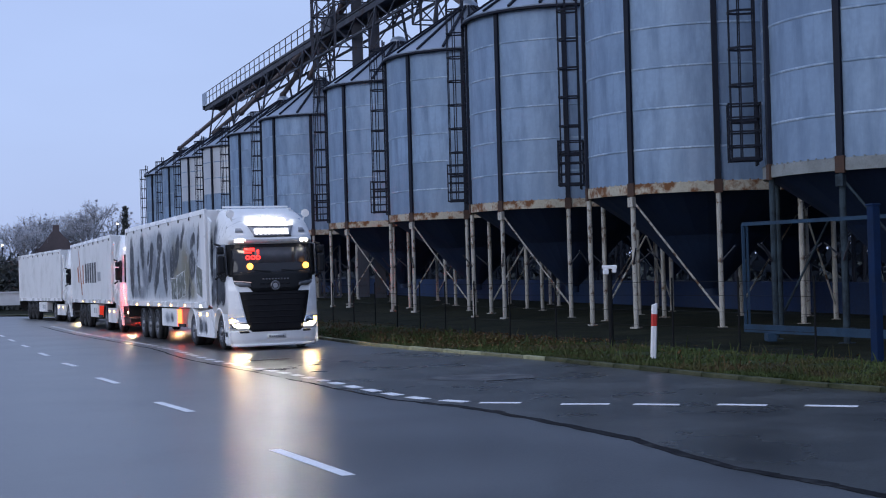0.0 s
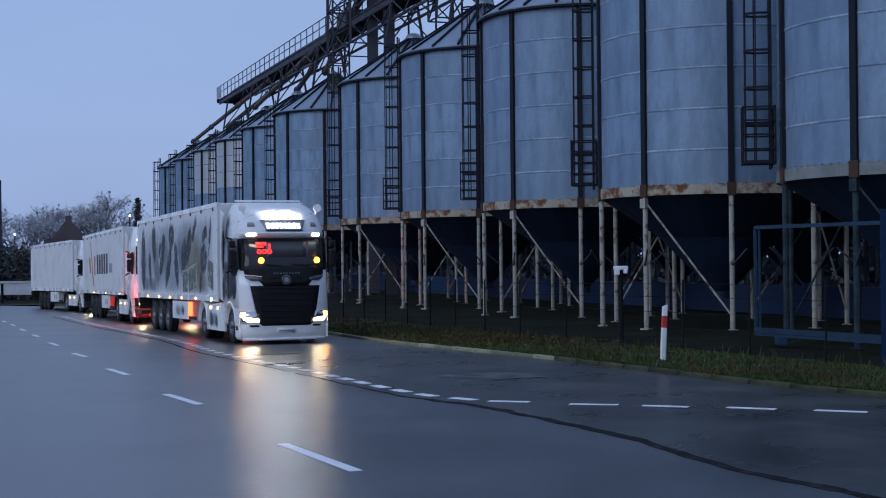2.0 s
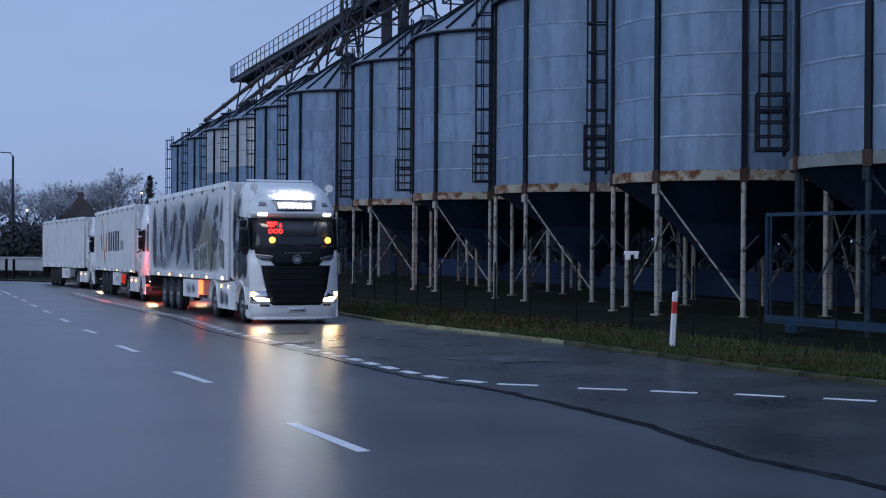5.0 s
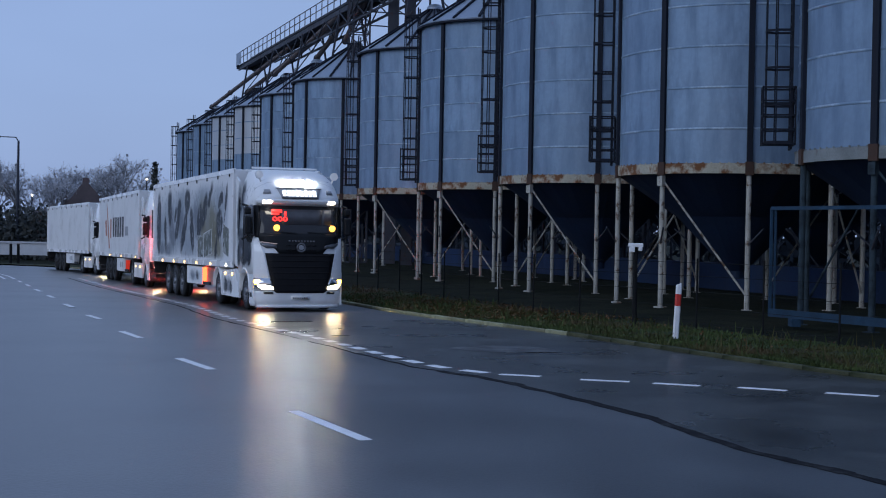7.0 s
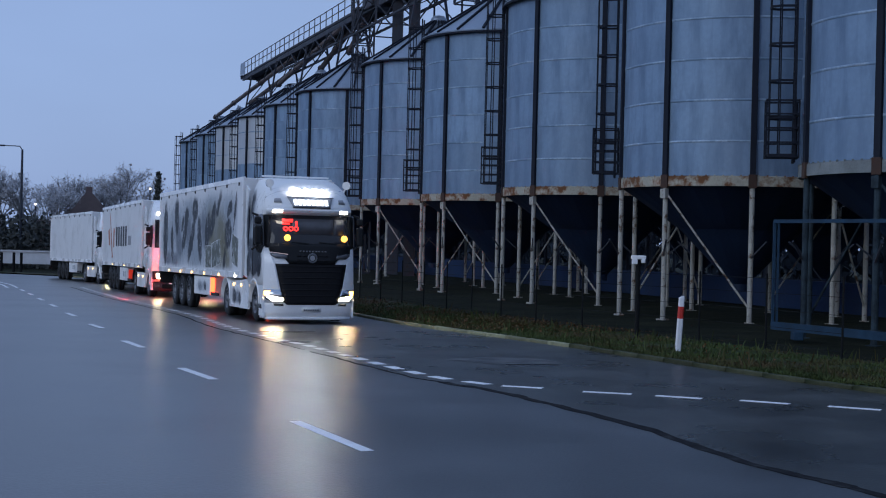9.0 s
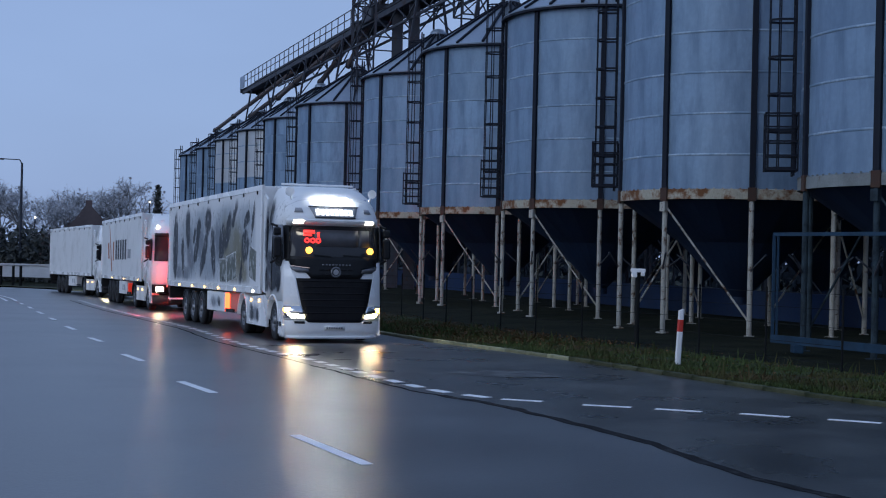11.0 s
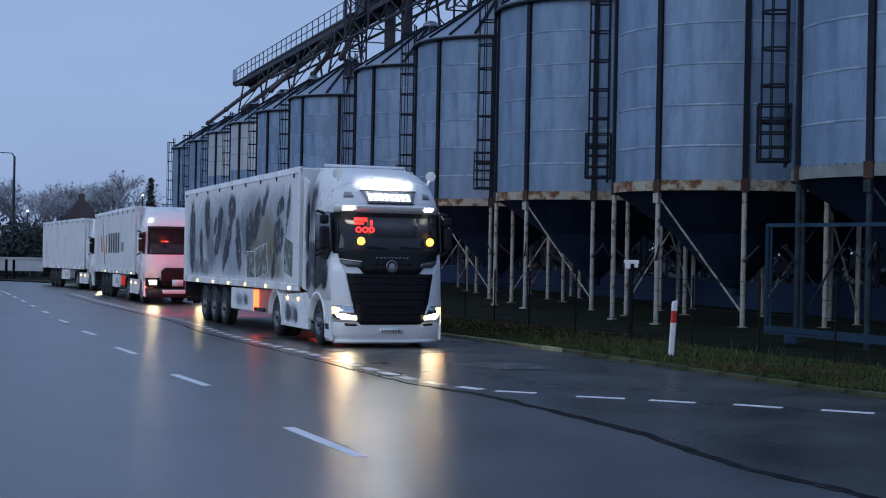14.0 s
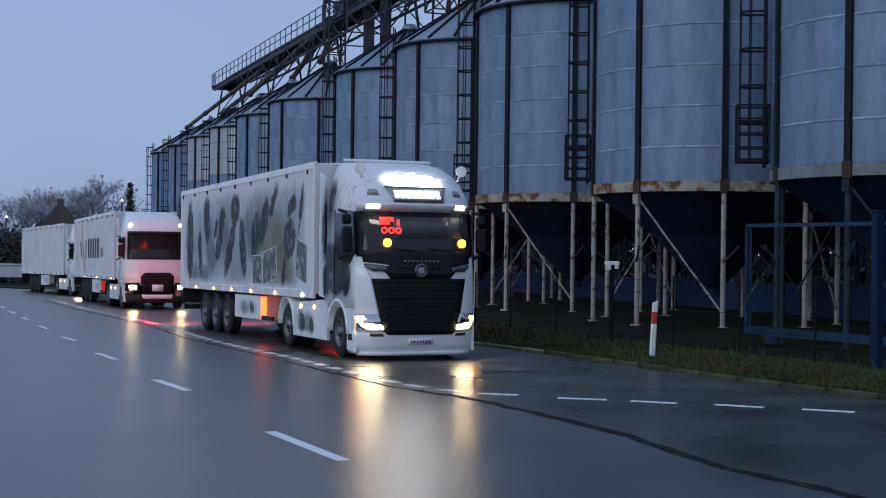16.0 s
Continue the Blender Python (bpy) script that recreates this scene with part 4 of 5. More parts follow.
# ---- distance: house, bare trees, bushes, wall, street lamps ----
hz = land(-46, 180)
house = thing("brick_house", pose(-49.8, 182, hz - 1.1, 0, 0, 14), "old red brick house with a steep tiled gable roof", "house")
part("wall", box(bmesh.new(), -3.3, 3.1, -1.5, 9, 0, 5.9), M_BRICK, house)
bm = bmesh.new()
prof = [(-4.3, 4.9), (-3.6, 5.2), (-1.5, 7.3), (-0.7, 8.5), (0.0, 9.3), (0.4, 9.2), (2.9, 6.4), (2.9, 5.6)]
a = [bm.verts.new((x, -1.6, z)) for x, z in prof]
b = [bm.verts.new((x, 9.1, z)) for x, z in prof]
for k in range(len(prof)):
    bm.faces.new((a[k], a[(k + 1) % len(prof)], b[(k + 1) % len(prof)], b[k]))
bm.faces.new(a[::-1])
bm.faces.new(b)
bmesh.ops.recalc_face_normals(bm, faces=bm.faces)
roof = part("roof", bm, M_TILE, house)
part("chimney", box(bmesh.new(), -0.3, 0.5, 2.0, 2.8, 8.6, 9.9, 0.03), M_BRICK, roof)
part("chimney", box(bmesh.new(), -3.0, -2.3, 3.0, 3.7, 6.0, 7.6, 0.03), M_BRICK, roof)
part("wall", box(bmesh.new(), -6.4, -3.35, 1.5, 8, 0, 5.0), M_BRICK, house)
bm = bmesh.new()
box(bm, -6.6, -3.0, 1.2, 8.2, 5.0, 5.4, 0.1)
part("roof", bm, M_TILE, house)


def bare_tree(m, height, seed, spread, label, clumps=True):
    rnd = random.Random(seed)
    t = thing("bare_tree", m, label, "tree", "bare trees in the distance")
    trunk, twigs = bmesh.new(), []
    tips = []

    def grow(p, d, length, r, level):
        q = p + d * length
        rod(trunk, p, q, r, 6 if level < 2 else 4, r * 0.68)
        if level >= 5:
            tips.append(q)
            return
        for _ in range(3 if level < 4 else 2):
            e = (d + Vector((rnd.gauss(0, spread), rnd.gauss(0, spread), rnd.gauss(0.05, spread * 0.7)))).normalized()
            grow(q, e, length * rnd.uniform(0.62, 0.82), r * 0.62, level + 1)
        if level >= 2:
            tips.append(q)

    grow(Vector((0, 0, -0.2)), Vector((rnd.gauss(0, 0.05), rnd.gauss(0, 0.05), 1)).normalized(), height * 0.24, height * 0.017, 0)
    part("trunk", trunk, M_BARK, t)
    vs, fs = [], []
    for q in tips:
        for _ in range(5):
            d = Vector((rnd.gauss(0, 1), rnd.gauss(0, 1), rnd.gauss(0.2, 0.9))).normalized() * height * rnd.uniform(0.02, 0.075)
            w = d.cross(Vector((rnd.gauss(0, 1), rnd.gauss(0, 1), rnd.gauss(0, 1)))).normalized() * height * 0.0014
            j = len(vs)
            vs += [q - w, q + w, q + d + w * 0.4, q + d - w * 0.4]
            fs.append((j, j + 1, j + 2, j + 3))
            if clumps and rnd.random() < 0.06:
                c = q + d
                s = height * rnd.uniform(0.008, 0.018)
                u = Vector((rnd.gauss(0, 1), rnd.gauss(0, 1), rnd.gauss(0, 1))).normalized() * s
                v = u.cross(Vector((rnd.gauss(0, 1), rnd.gauss(0, 1), rnd.gauss(0, 1)))).normalized() * s
                j = len(vs)
                vs += [c - u, c + v, c + u, c - v]
                fs.append((j, j + 1, j + 2, j + 3))
    me = bpy.data.meshes.new("crown")
    me.from_pydata(vs, [], fs)
    me.materials.append(M_TWIG)
    crown = new("crown", me)
    crown.parent = t
    return t


for x, y, h, sd, sp in [(-53.4, 170, 14.6, 3, 0.36), (-59.5, 176, 13.8, 4, 0.38), (-50.4, 174, 11.4, 6, 0.36), (-54.0, 192, 14.2, 7, 0.4), (-50.0, 194, 16.2, 8, 0.4), (-46.4, 192, 14.4, 9, 0.42), (-66, 178, 14.5, 10, 0.4), (-57.5, 195, 13.0, 12, 0.4), (-43.6, 196, 11.5, 14, 0.42), (-56.5, 184, 13.6, 21, 0.42), (-62.5, 186, 14.0, 22, 0.4), (-48.2, 198, 14.8, 23, 0.44), (-52.2, 199, 14.4, 24, 0.42)]:
    bare_tree(pose(x, y, land(x, y), 0, 0, sd * 40), h, sd, sp, "bare winter tree with a wide twiggy crown")
ev = thing("thin_evergreen", pose(-39.3, 176, land(-39.3, 176)), "thin dark ragged evergreen rising above the trucks", "tree")
bm = bmesh.new()
rod(bm, (0, 0, -0.2), (0, 0, 10.0), 0.22, 6, 0.05)
part("trunk", bm, M_BARK, ev)
rnd = random.Random(4)
vs, fs = [], []
for _ in range(900):
    z = rnd.uniform(3, 10.2)
    r = 0.55 * (1.1 - (z / 10.5) ** 2) + 0.15
    c = Vector((rnd.gauss(0, r * 0.5), rnd.gauss(0, r * 0.5), z))
    a = Vector((rnd.gauss(0, 1), rnd.gauss(0, 1), rnd.gauss(0, 1))).normalized() * 0.2
    b = a.cross(Vector((rnd.gauss(0, 1), rnd.gauss(0, 1), 1))).normalized() * 0.12
    j = len(vs)
    vs += [c - a, c + b, c + a, c - b]
    fs.append((j, j + 1, j + 2, j + 3))
me = bpy.data.meshes.new("crown")
me.from_pydata(vs, [], fs)
me.materials.append(M_BUSH)
o = new("crown", me)
o.parent = ev
rnd = random.Random(6)
spots = []
for k in range(70):
    x = -74 + k * 0.62
    top = 4.0 if x < -40.5 else 2.2
    for z in span(-1.0, top - 1.2, 5):
        spots.append((x + rnd.uniform(-0.6, 0.6), 134 + rnd.uniform(-2, 3), z + rnd.uniform(-0.5, 0.5), 1.3))
leafy("roadside_bushes", spots, M_BUSH, "dense dark roadside bushes beyond the bend", 0.35, 45, 9)
farw = []
rnd = random.Random(16)
for k in range(240):
    x = -230 + k * 1.1
    for z in (0, 1.8, 3.6):
        farw.append((x, 260 + rnd.uniform(-8, 8), z + rnd.uniform(-0.5, 1.2), 2.2))
leafy("far_woods", farw, M_BUSH, "far dark band of woods along the horizon", 0.8, 16, 12)
bm = bmesh.new()
bar(bm, (-90, 122, 0.05), (-33, 114.5, 0.05), 0.2, 1.0)
bar(bm, (-90, 121.95, 0.6), (-33, 114.45, 0.6), 0.32, 0.12)
tagged(part("roadside_wall", bm, M_WALL), "low pale roadside wall beyond the bend", "wall", kind="structure")
guard = thing("bollard_row", Matrix(), "short dark bollards beside the lamp post", "bollards")
for x in (-38.3, -37.5, -36.5, -35.9):
    part("bollard", rod(bmesh.new(), (x, 112, land(x, 112) - 0.1), (x, 112, land(x, 112) + 1.5), 0.11, 10), M_WIRE, guard)
sl = thing("street_lamp", pose(-43.4, 135, land(-43.4, 135)), "tall grey concrete street lamp with a side arm", "street lamp")
part("pole", rod(bmesh.new(), (0, 0, -0.1), (0, 0, 11.3), 0.17, 10, 0.10), M_DARK, sl)
bm = rod(bmesh.new(), (0, 0, 11.2), (-0.25, 0, 11.6), 0.05, 8)
rod(bm, (-0.25, 0, 11.6), (-1.8, 0, 11.65), 0.045, 8)
part("arm", bm, M_DARK, sl)
part("lantern", box(bmesh.new(), -2.5, -1.75, -0.12, 0.12, 11.56, 11.72, 0.04), M_DARK, sl)
for x, y, z in ((-55.4, 178, 6.8), (-42.6, 186, 8.2)):
    fl = thing("street_lamp", pose(x, y, land(x, y)), "distant lit street lamp among the trees", "street lamp")
    part("pole", rod(bmesh.new(), (0, 0, -0.1), (0, 0, z), 0.09, 8), M_DARK, fl)
    part("lantern", lathe(bmesh.new(), [(0.05, z), (0.14, z + 0.08), (0.14, z + 0.2), (0.05, z + 0.26)], 10, cap=True), M_DIM, fl)

# ---- trucks (local x across, y back from the bumper, z up) ----
HALF = 1.25
NOSE_Z = [0.12, 0.30, 1.0, 1.55, 2.05, 2.90, 3.00, 3.15, 3.40, 3.62, 3.80, 3.92]
NOSE_Y = [0.10, 0.02, 0.00, 0.02, 0.08, 0.26, 0.16, 0.22, 0.42, 0.75, 1.15, 1.65]
WIDE_Z = [0.12, 0.9, 2.0, 2.9, 3.3, 3.7, 3.92]
WIDE_W = [1.22, 1.25, 1.24, 1.20, 1.16, 1.08, 0.95]


def nose(x, z, out=0.0):
    """The cab's front: rounded towards the sides, raked with height."""
    w = lerp(z, WIDE_Z, WIDE_W)
    return Vector((x, lerp(z, NOSE_Z, NOSE_Y) + 0.34 * min(abs(x) / w, 1) ** 4.5 - out, z))


def panel(name, rows, material, parent, out, depth=0.03, label="", nu=13):
    """A front panel: rows of (z, x from, x to)."""
    zs = [r[0] for r in rows]
    f = lambda u, z: nose(lerp(u, [0, 1], [lerp(z, zs, [r[1] for r in rows]), lerp(z, zs, [r[2] for r in rows])]), z, out)
    vs = sorted(set(zs + [z for z in NOSE_Z if zs[0] < z < zs[-1]]))
    return part(name, slab(bmesh.new(), f, span(0, 1, nu), vs, (0, depth, 0)), material, parent, label, True)


def cab_shell(parent, back, material, z0=0.95):
    bm = bmesh.new()
    zs = [z0] + [z for z in NOSE_Z if z > z0 + 0.05]
    rings = []
    for z in zs:
        w = lerp(z, WIDE_Z, WIDE_W)
        front = [nose(x, z) for x in (w * math.sin(a) for a in [radians(d) for d in (-90, -75, -62, -48, -34, -20, 0, 20, 34, 48, 62, 75, 90)])]
        yb = max(back, front[6].y + 0.3)
        ring = front + [Vector((w, yb - 0.15, z)), Vector((w - 0.12, yb, z)), Vector((-w + 0.12, yb, z)), Vector((-w, yb - 0.15, z))]
        rings.append([bm.verts.new(v) for v in ring])
    for a, b in zip(rings, rings[1:]):
        for k in range(len(a)):
            bm.faces.new((a[k], a[(k + 1) % len(a)], b[(k + 1) % len(a)], b[k]))
    bm.faces.new(rings[0][::-1])
    bm.faces.new(rings[-1])
    bmesh.ops.recalc_face_normals(bm, faces=bm.faces)
    return part("cab", bm, material, parent, "", True)


def wheel(parent, x, y, side, r=0.5, double=False, rim_mat=None):
    """tyre > rim; turns about its axle."""
    w = 0.30 if not double else 0.56
    s = side
    bm = lathe(bmesh.new(), [(r * 0.57, -w / 2), (r * 0.80, -w / 2 - 0.01), (r * 0.95, -w / 2 + 0.02), (r, -w / 2 + 0.06), (r, -0.02), (r - 0.012, -0.015), (r - 0.012, 0.015), (r, 0.02), (r, w / 2 - 0.06), (r * 0.95, w / 2 - 0.02), (r * 0.80, w / 2 + 0.01), (r * 0.57, w / 2)], 36, "X")
    tyre = part("wheel", bm, M_TYRE, parent, "", True)
    tyre.matrix_basis = pose(x - s * w / 2, y, r)
    e = s * (w / 2)
    bm = lathe(bmesh.new(), [(r * 0.58, e), (r * 0.55, e + s * 0.01), (r * 0.5, e - s * 0.05), (r * 0.42, e - s * 0.09), (r * 0.30, e - s * 0.05), (r * 0.22, e - s * 0.03), (r * 0.2, e + s * 0.02), (r * 0.08, e + s * 0.03), (0.005, e + s * 0.03)], 28, "X")
    for k in range(10):
        a = 2 * math.pi * k / 10
        c = Vector((e - s * 0.045, r * 0.33 * math.cos(a), r * 0.33 * math.sin(a)))
        rod(bm, c, c + Vector((s * 0.04, 0, 0)), 0.022, 6)
    part("rim", bm, rim_mat or M_RIM, tyre, "dirty dark rim" if rim_mat else "bright metal rim", True)
    return tyre


def arch(parent, x0, x1, y, r, material, name="wheel_arch"):
    bm = bmesh.new()
    f = lambda a, u: Vector((u, y + r * math.cos(a), 0.5 + r * math.sin(a)))
    us = [radians(d) for d in range(0, 181, 12)]
    out = [[bm.verts.new(f(a, u)) for a in us] for u in (x0, x1)]
    inn = [[bm.verts.new(Vector((u, y + (r - 0.06) * math.cos(a), 0.5 + (r - 0.06) * math.sin(a)))) for a in us] for u in (x0, x1)]
    for i in range(len(us) - 1):
        bm.faces.new((out[0][i], out[0][i + 1], out[1][i + 1], out[1][i]))
        bm.faces.new((inn[0][i], inn[1][i], inn[1][i + 1], inn[0][i + 1]))
        for j in (0, 1):
            bm.faces.new((out[j][i], inn[j][i], inn[j][i + 1], out[j][i + 1]))
    for i in (0, -1):
        bm.faces.new((out[0][i], out[1][i], inn[1][i], inn[0][i]))
    bmesh.ops.recalc_face_normals(bm, faces=bm.faces)
    return part(name, bm, material, parent, "", True)


def side_patch(name, corners, x, material, parent, thick=0.02, label=""):
    """A flat panel on a flank; corners are (y, z)."""
    bm = bmesh.new()
    s = -1 if x < 0 else 1
    a = [bm.verts.new((x, y, z)) for y, z in corners]
    b = [bm.verts.new((x - s * thick, y, z)) for y, z in corners]
    n = len(a)
    bm.faces.new(a)
    bm.faces.new(b[::-1])
    for k in range(n):
        bm.faces.new((a[k], b[k], b[(k + 1) % n], a[(k + 1) % n]))
    bmesh.ops.recalc_face_normals(bm, faces=bm.faces)
    return part(name, bm, material, parent, label)


def mirror_set(parent, s, y=0.25):
    bm = box(bmesh.new(), 0.02, 0.22, 0, 0.16, 2.08, 2.58, 0.05)
    box(bm, 0.02, 0.21, 0.02, 0.15, 2.62, 2.82, 0.05)
    rod(bm, (0.0, 0.25, 2.9), (0.12, 0.1, 2.85), 0.03, 6)
    rod(bm, (0.0, 0.25, 1.95), (0.12, 0.1, 2.05), 0.03, 6)
    o = part("mirror", bm, M_BLACK, parent)
    o.matrix_basis = Matrix.Translation((s * (HALF + 0.02) - (0.26 if s < 0 else 0), y, 0))
    return o


def chassis(t, wheels):
    for x in (-0.42, 0.42):
        part("frame_rail", box(bmesh.new(), x - 0.05, x + 0.05, 1.0, 6.0, 0.68, 0.95), M_CHASSIS, t)
    part("fifth_wheel", lathe(bmesh.new(), [(0.05, 1.08), (0.5, 1.1), (0.5, 1.17), (0.05, 1.18)], 20, cap=True), M_CHASSIS, t).matrix_basis = pose(0, 4.55, 0)
    part("fuel_tank", box(bmesh.new(), -1.12, -0.55, 2.3, 4.2, 0.4, 0.95, 0.1), M_CHASSIS, t)
    part("fuel_tank", box(bmesh.new(), 0.55, 1.12, 2.3, 4.2, 0.4, 0.95, 0.1), M_CHASSIS, t)
    part("axle", rod(bmesh.new(), (-1.0, 1.4, 0.5), (1.0, 1.4, 0.5), 0.07, 8), M_CHASSIS, t)
    part("axle", rod(bmesh.new(), (-1.0, 5.15, 0.5), (1.0, 5.15, 0.5), 0.1, 8), M_CHASSIS, t)
    for s in (-1, 1):
        wheels.append(wheel(t, s * 1.2, 1.4, s))
        wheels.append(wheel(t, s * 1.2, 5.15, s, double=True))


def lead_tractor(m):
    """White high-roof tractor with a mural, lamp bar and dark grille."""
    t = thing("tractor_unit", m, "white high-roofed tractor unit with grey mural and bright lamps", "truck")
    wheels = []
    chassis(t, wheels)
    cab_shell(t, 2.35, M_CABART, 1.0)
    # lower front: bumper, cheeks, grille
    panel("bumper", [(0.13, -1.22, 1.22), (0.30, -1.24, 1.24), (0.50, -1.25, 1.25), (0.56, -1.25, 1.25)], M_WHITE, t, 0.0, 0.35, "low white bumper skirt", 25)
    bm = slab(bmesh.new(), lambda u, z: nose(u, z, 0.035), span(-1.16, 1.16, 15), [0.10, 0.17], (0, 0.12, 0))
    part("splitter", bm, M_WHITE, t, "", True)
    for s in (-1, 1):
        panel("cheek", [(0.55, *sorted((s * 1.245, s * 0.72))), (1.0, *sorted((s * 1.245, s * 0.86))), (1.60, *sorted((s * 1.24, s * 0.98))), (2.0, *sorted((s * 1.235, s * 1.14)))], M_WHITE, t, 0.012, 0.05, "", 9)
        lo = lambda a, b: sorted((s * a, s * b))
        hl = panel("headlight", [(0.60, *lo(1.22, 0.74)), (0.90, *lo(1.23, 0.83))], M_CHROME, t, 0.02, 0.06, "clear headlight unit", 9)
        panel("headlamp", [(0.605, *lo(1.04, 0.76)), (0.67, *lo(1.14, 0.77)), (0.715, *lo(1.16, 1.00))], M_HEAD, hl, 0.032, 0.02, "lit warm white headlamp", 7)
        panel("turn_lamp", [(0.735, *lo(1.215, 1.13)), (0.86, *lo(1.22, 1.10))], M_TURN, hl, 0.034, 0.02, "lit amber turn lamp", 5)
        panel("fog_slot", [(0.47, *lo(0.98, 0.74)), (0.53, *lo(1.0, 0.76))], M_BLACK, t, 0.012, 0.03)
        panel("upper_lamp", [(1.72, *lo(0.95, 0.66)), (1.80, *lo(1.08, 0.68)), (1.86, *lo(1.10, 0.95))], M_DARKCHROME, t, 0.03, 0.03, "slim daytime lamp in the nose panel", 7)
        part("lamp_brow", bar(bmesh.new(), nose(s * 1.09, 1.885, 0.05), nose(s * 0.66, 1.83, 0.05), 0.018, 0.02), M_CHROME, t, "bright trim over the lamp")
        panel("roof_marker", [(3.20, *lo(0.98, 0.78)), (3.32, *lo(0.94, 0.80))], M_SIGNBACK, t, 0.02, 0.03)
        panel("visor_lamp", [(2.93, *lo(1.02, 0.80)), (3.01, *lo(1.02, 0.80))], M_VISOR, t, 0.07, 0.04, "lit rectangular visor lamp", 5)
        rod_bm = rod(bmesh.new(), (s * 1.0, 0.62, 3.52), (s * 1.06, 0.62, 3.70), 0.025, 6)
        bmesh.ops.create_cone(rod_bm, cap_ends=True, segments=20, radius1=0.11, radius2=0.11, depth=0.05, matrix=pose(s * 1.06, 0.58, 3.72, 90))
        part("roof_disc", rod_bm, M_WHITE, t, "round white roof marker")
        lamp = part("dash_lamp", lathe(bmesh.new(), [(0.085, 0), (0.085, 0.03), (0.01, 0.04)], 18, cap=True), M_AMBER, t, "round amber lamp behind the windscreen")
        p = nose(0.12 + s * 0.79, 2.27, 0.05)
        lamp.matrix_basis = pose(p.x, p.y, p.z, 90)
        mirror_set(t, s)
    panel("grille", [(0.50, -0.66, 0.66), (0.58, -0.76, 0.76), (1.0, -0.86, 0.86), (1.58, -0.97, 0.97)], M_GRILLE, t, 0.02, 0.05, "dark mesh grille")
    for z in (0.72, 0.88, 1.04, 1.20, 1.36, 1.50):
        w = lerp(z, [0.5, 1.58], [0.74, 0.95])
        panel("grille_slat", [(z, -w, w), (z + 0.03, -w, w)], M_GRILLE, t, 0.030, 0.03)
    panel("nose_panel", [(1.58, -0.62, 0.62), (1.70, -0.72, 0.72), (1.90, -1.10, 1.10), (2.06, -1.12, 1.12)], M_BLACK, t, 0.03, 0.05, "black nose panel")
    for k in range(9):
        x = -0.34 + k * 0.085
        panel("letter_bar", [(1.895, x, x + 0.05), (1.935, x, x + 0.05)], M_DARKCHROME, t, 0.04, 0.012, "", 3)
    bm = lathe(bmesh.new(), [(0.09, 0), (0.13, 0.0), (0.135, 0.02), (0.11, 0.03), (0.09, 0.02)], 24)
    o = part("badge", bm, M_DARKCHROME, t, "round dull metal nose badge", True)
    o.matrix_basis = pose(0.0, nose(0, 1.74, 0.035).y, 1.74, 90)
    part("badge_core", lathe(bmesh.new(), [(0.07, 0), (0.07, 0.02), (0.01, 0.025)], 16, cap=True), M_SIGNBACK, o)
    for x in (-0.36, -0.2, 0.2, 0.36):
        panel("nose_slot", [(1.66, x - 0.06, x + 0.06), (1.69, x - 0.06, x + 0.06)], M_GRILLE, t, 0.045, 0.02, "", 3)
        panel("nose_slot", [(1.78, x - 0.06, x + 0.06), (1.81, x - 0.06, x + 0.06)], M_GRILLE, t, 0.045, 0.02, "", 3)
    # windscreen, visor, sign, lamp bar
    panel("windscreen", [(2.02, -1.19, 1.19), (2.88, -1.13, 1.13)], M_GLASS, t, 0.015, 0.03, "dark reflecting windscreen", 17)
    panel("cab_curtain", [(2.36, -0.50, 0.60), (2.78, -0.52, 0.62)], M_CURTAIN, t, 0.019, 0.004, "grey curtain behind the windscreen", 11)
    panel("cab_curtain", [(2.36, 0.63, 0.92), (2.78, 0.65, 0.92)], M_CURTAIN, t, 0.019, 0.004, "grey curtain behind the windscreen", 5)
    panel("windscreen_frame", [(2.00, -1.2, 1.2), (2.12, -1.2, 1.2)], M_BLACK, t, 0.025, 0.03)
    part("wiper", bar(bmesh.new(), nose(-0.1, 2.12, 0.03), nose(-0.55, 2.16, 0.03), 0.02, 0.03), M_BLACK, t)
    part("wiper", bar(bmesh.new(), nose(0.7, 2.12, 0.03), nose(0.2, 2.16, 0.03), 0.02, 0.03), M_BLACK, t)
    panel("sun_visor", [(2.90, -1.16, 1.16), (3.04, -1.16, 1.16)], M_WHITE, t, 0.05, 0.12, "white sun visor", 17)
    sg = panel("sign_box", [(3.08, -0.50, 0.50), (3.36, -0.62, 0.62)], M_SIGNBACK, t, 0.05, 0.10, "white roof sign panel")
    panel("sign_rim", [(3.07, -0.52, 0.52), (3.09, -0.52, 0.52)], M_BLACK, sg, 0.06, 0.03)
    panel("sign_rim", [(3.35, -0.64, 0.64), (3.37, -0.64, 0.64)], M_BLACK, sg, 0.06, 0.03)
    for k in range(8):
        x = -0.48 + k * 0.121
        panel("letter_bar", [(3.14, x, x + 0.088), (3.29, x, x + 0.088)], M_SIGN, sg, 0.065, 0.012, "", 3)
    for k in range(4):
        x = -0.33 + k * 0.22
        p = nose(x, 3.50, 0.12)
        o = part("roof_spotlight", lathe(bmesh.new(), [(0.06, 0.12), (0.088, 0.02), (0.088, 0.0), (0.01, -0.02)], 20, cap=True), M_SPOT, t, "lit round roof spotlight")
        o.matrix_basis = pose(p.x, p.y, p.z, -90)
    part("lamp_bar", rod(bmesh.new(), nose(-0.98, 3.56, -0.02), nose(0.98, 3.56, -0.02), 0.03, 8), M_CHROME, t)
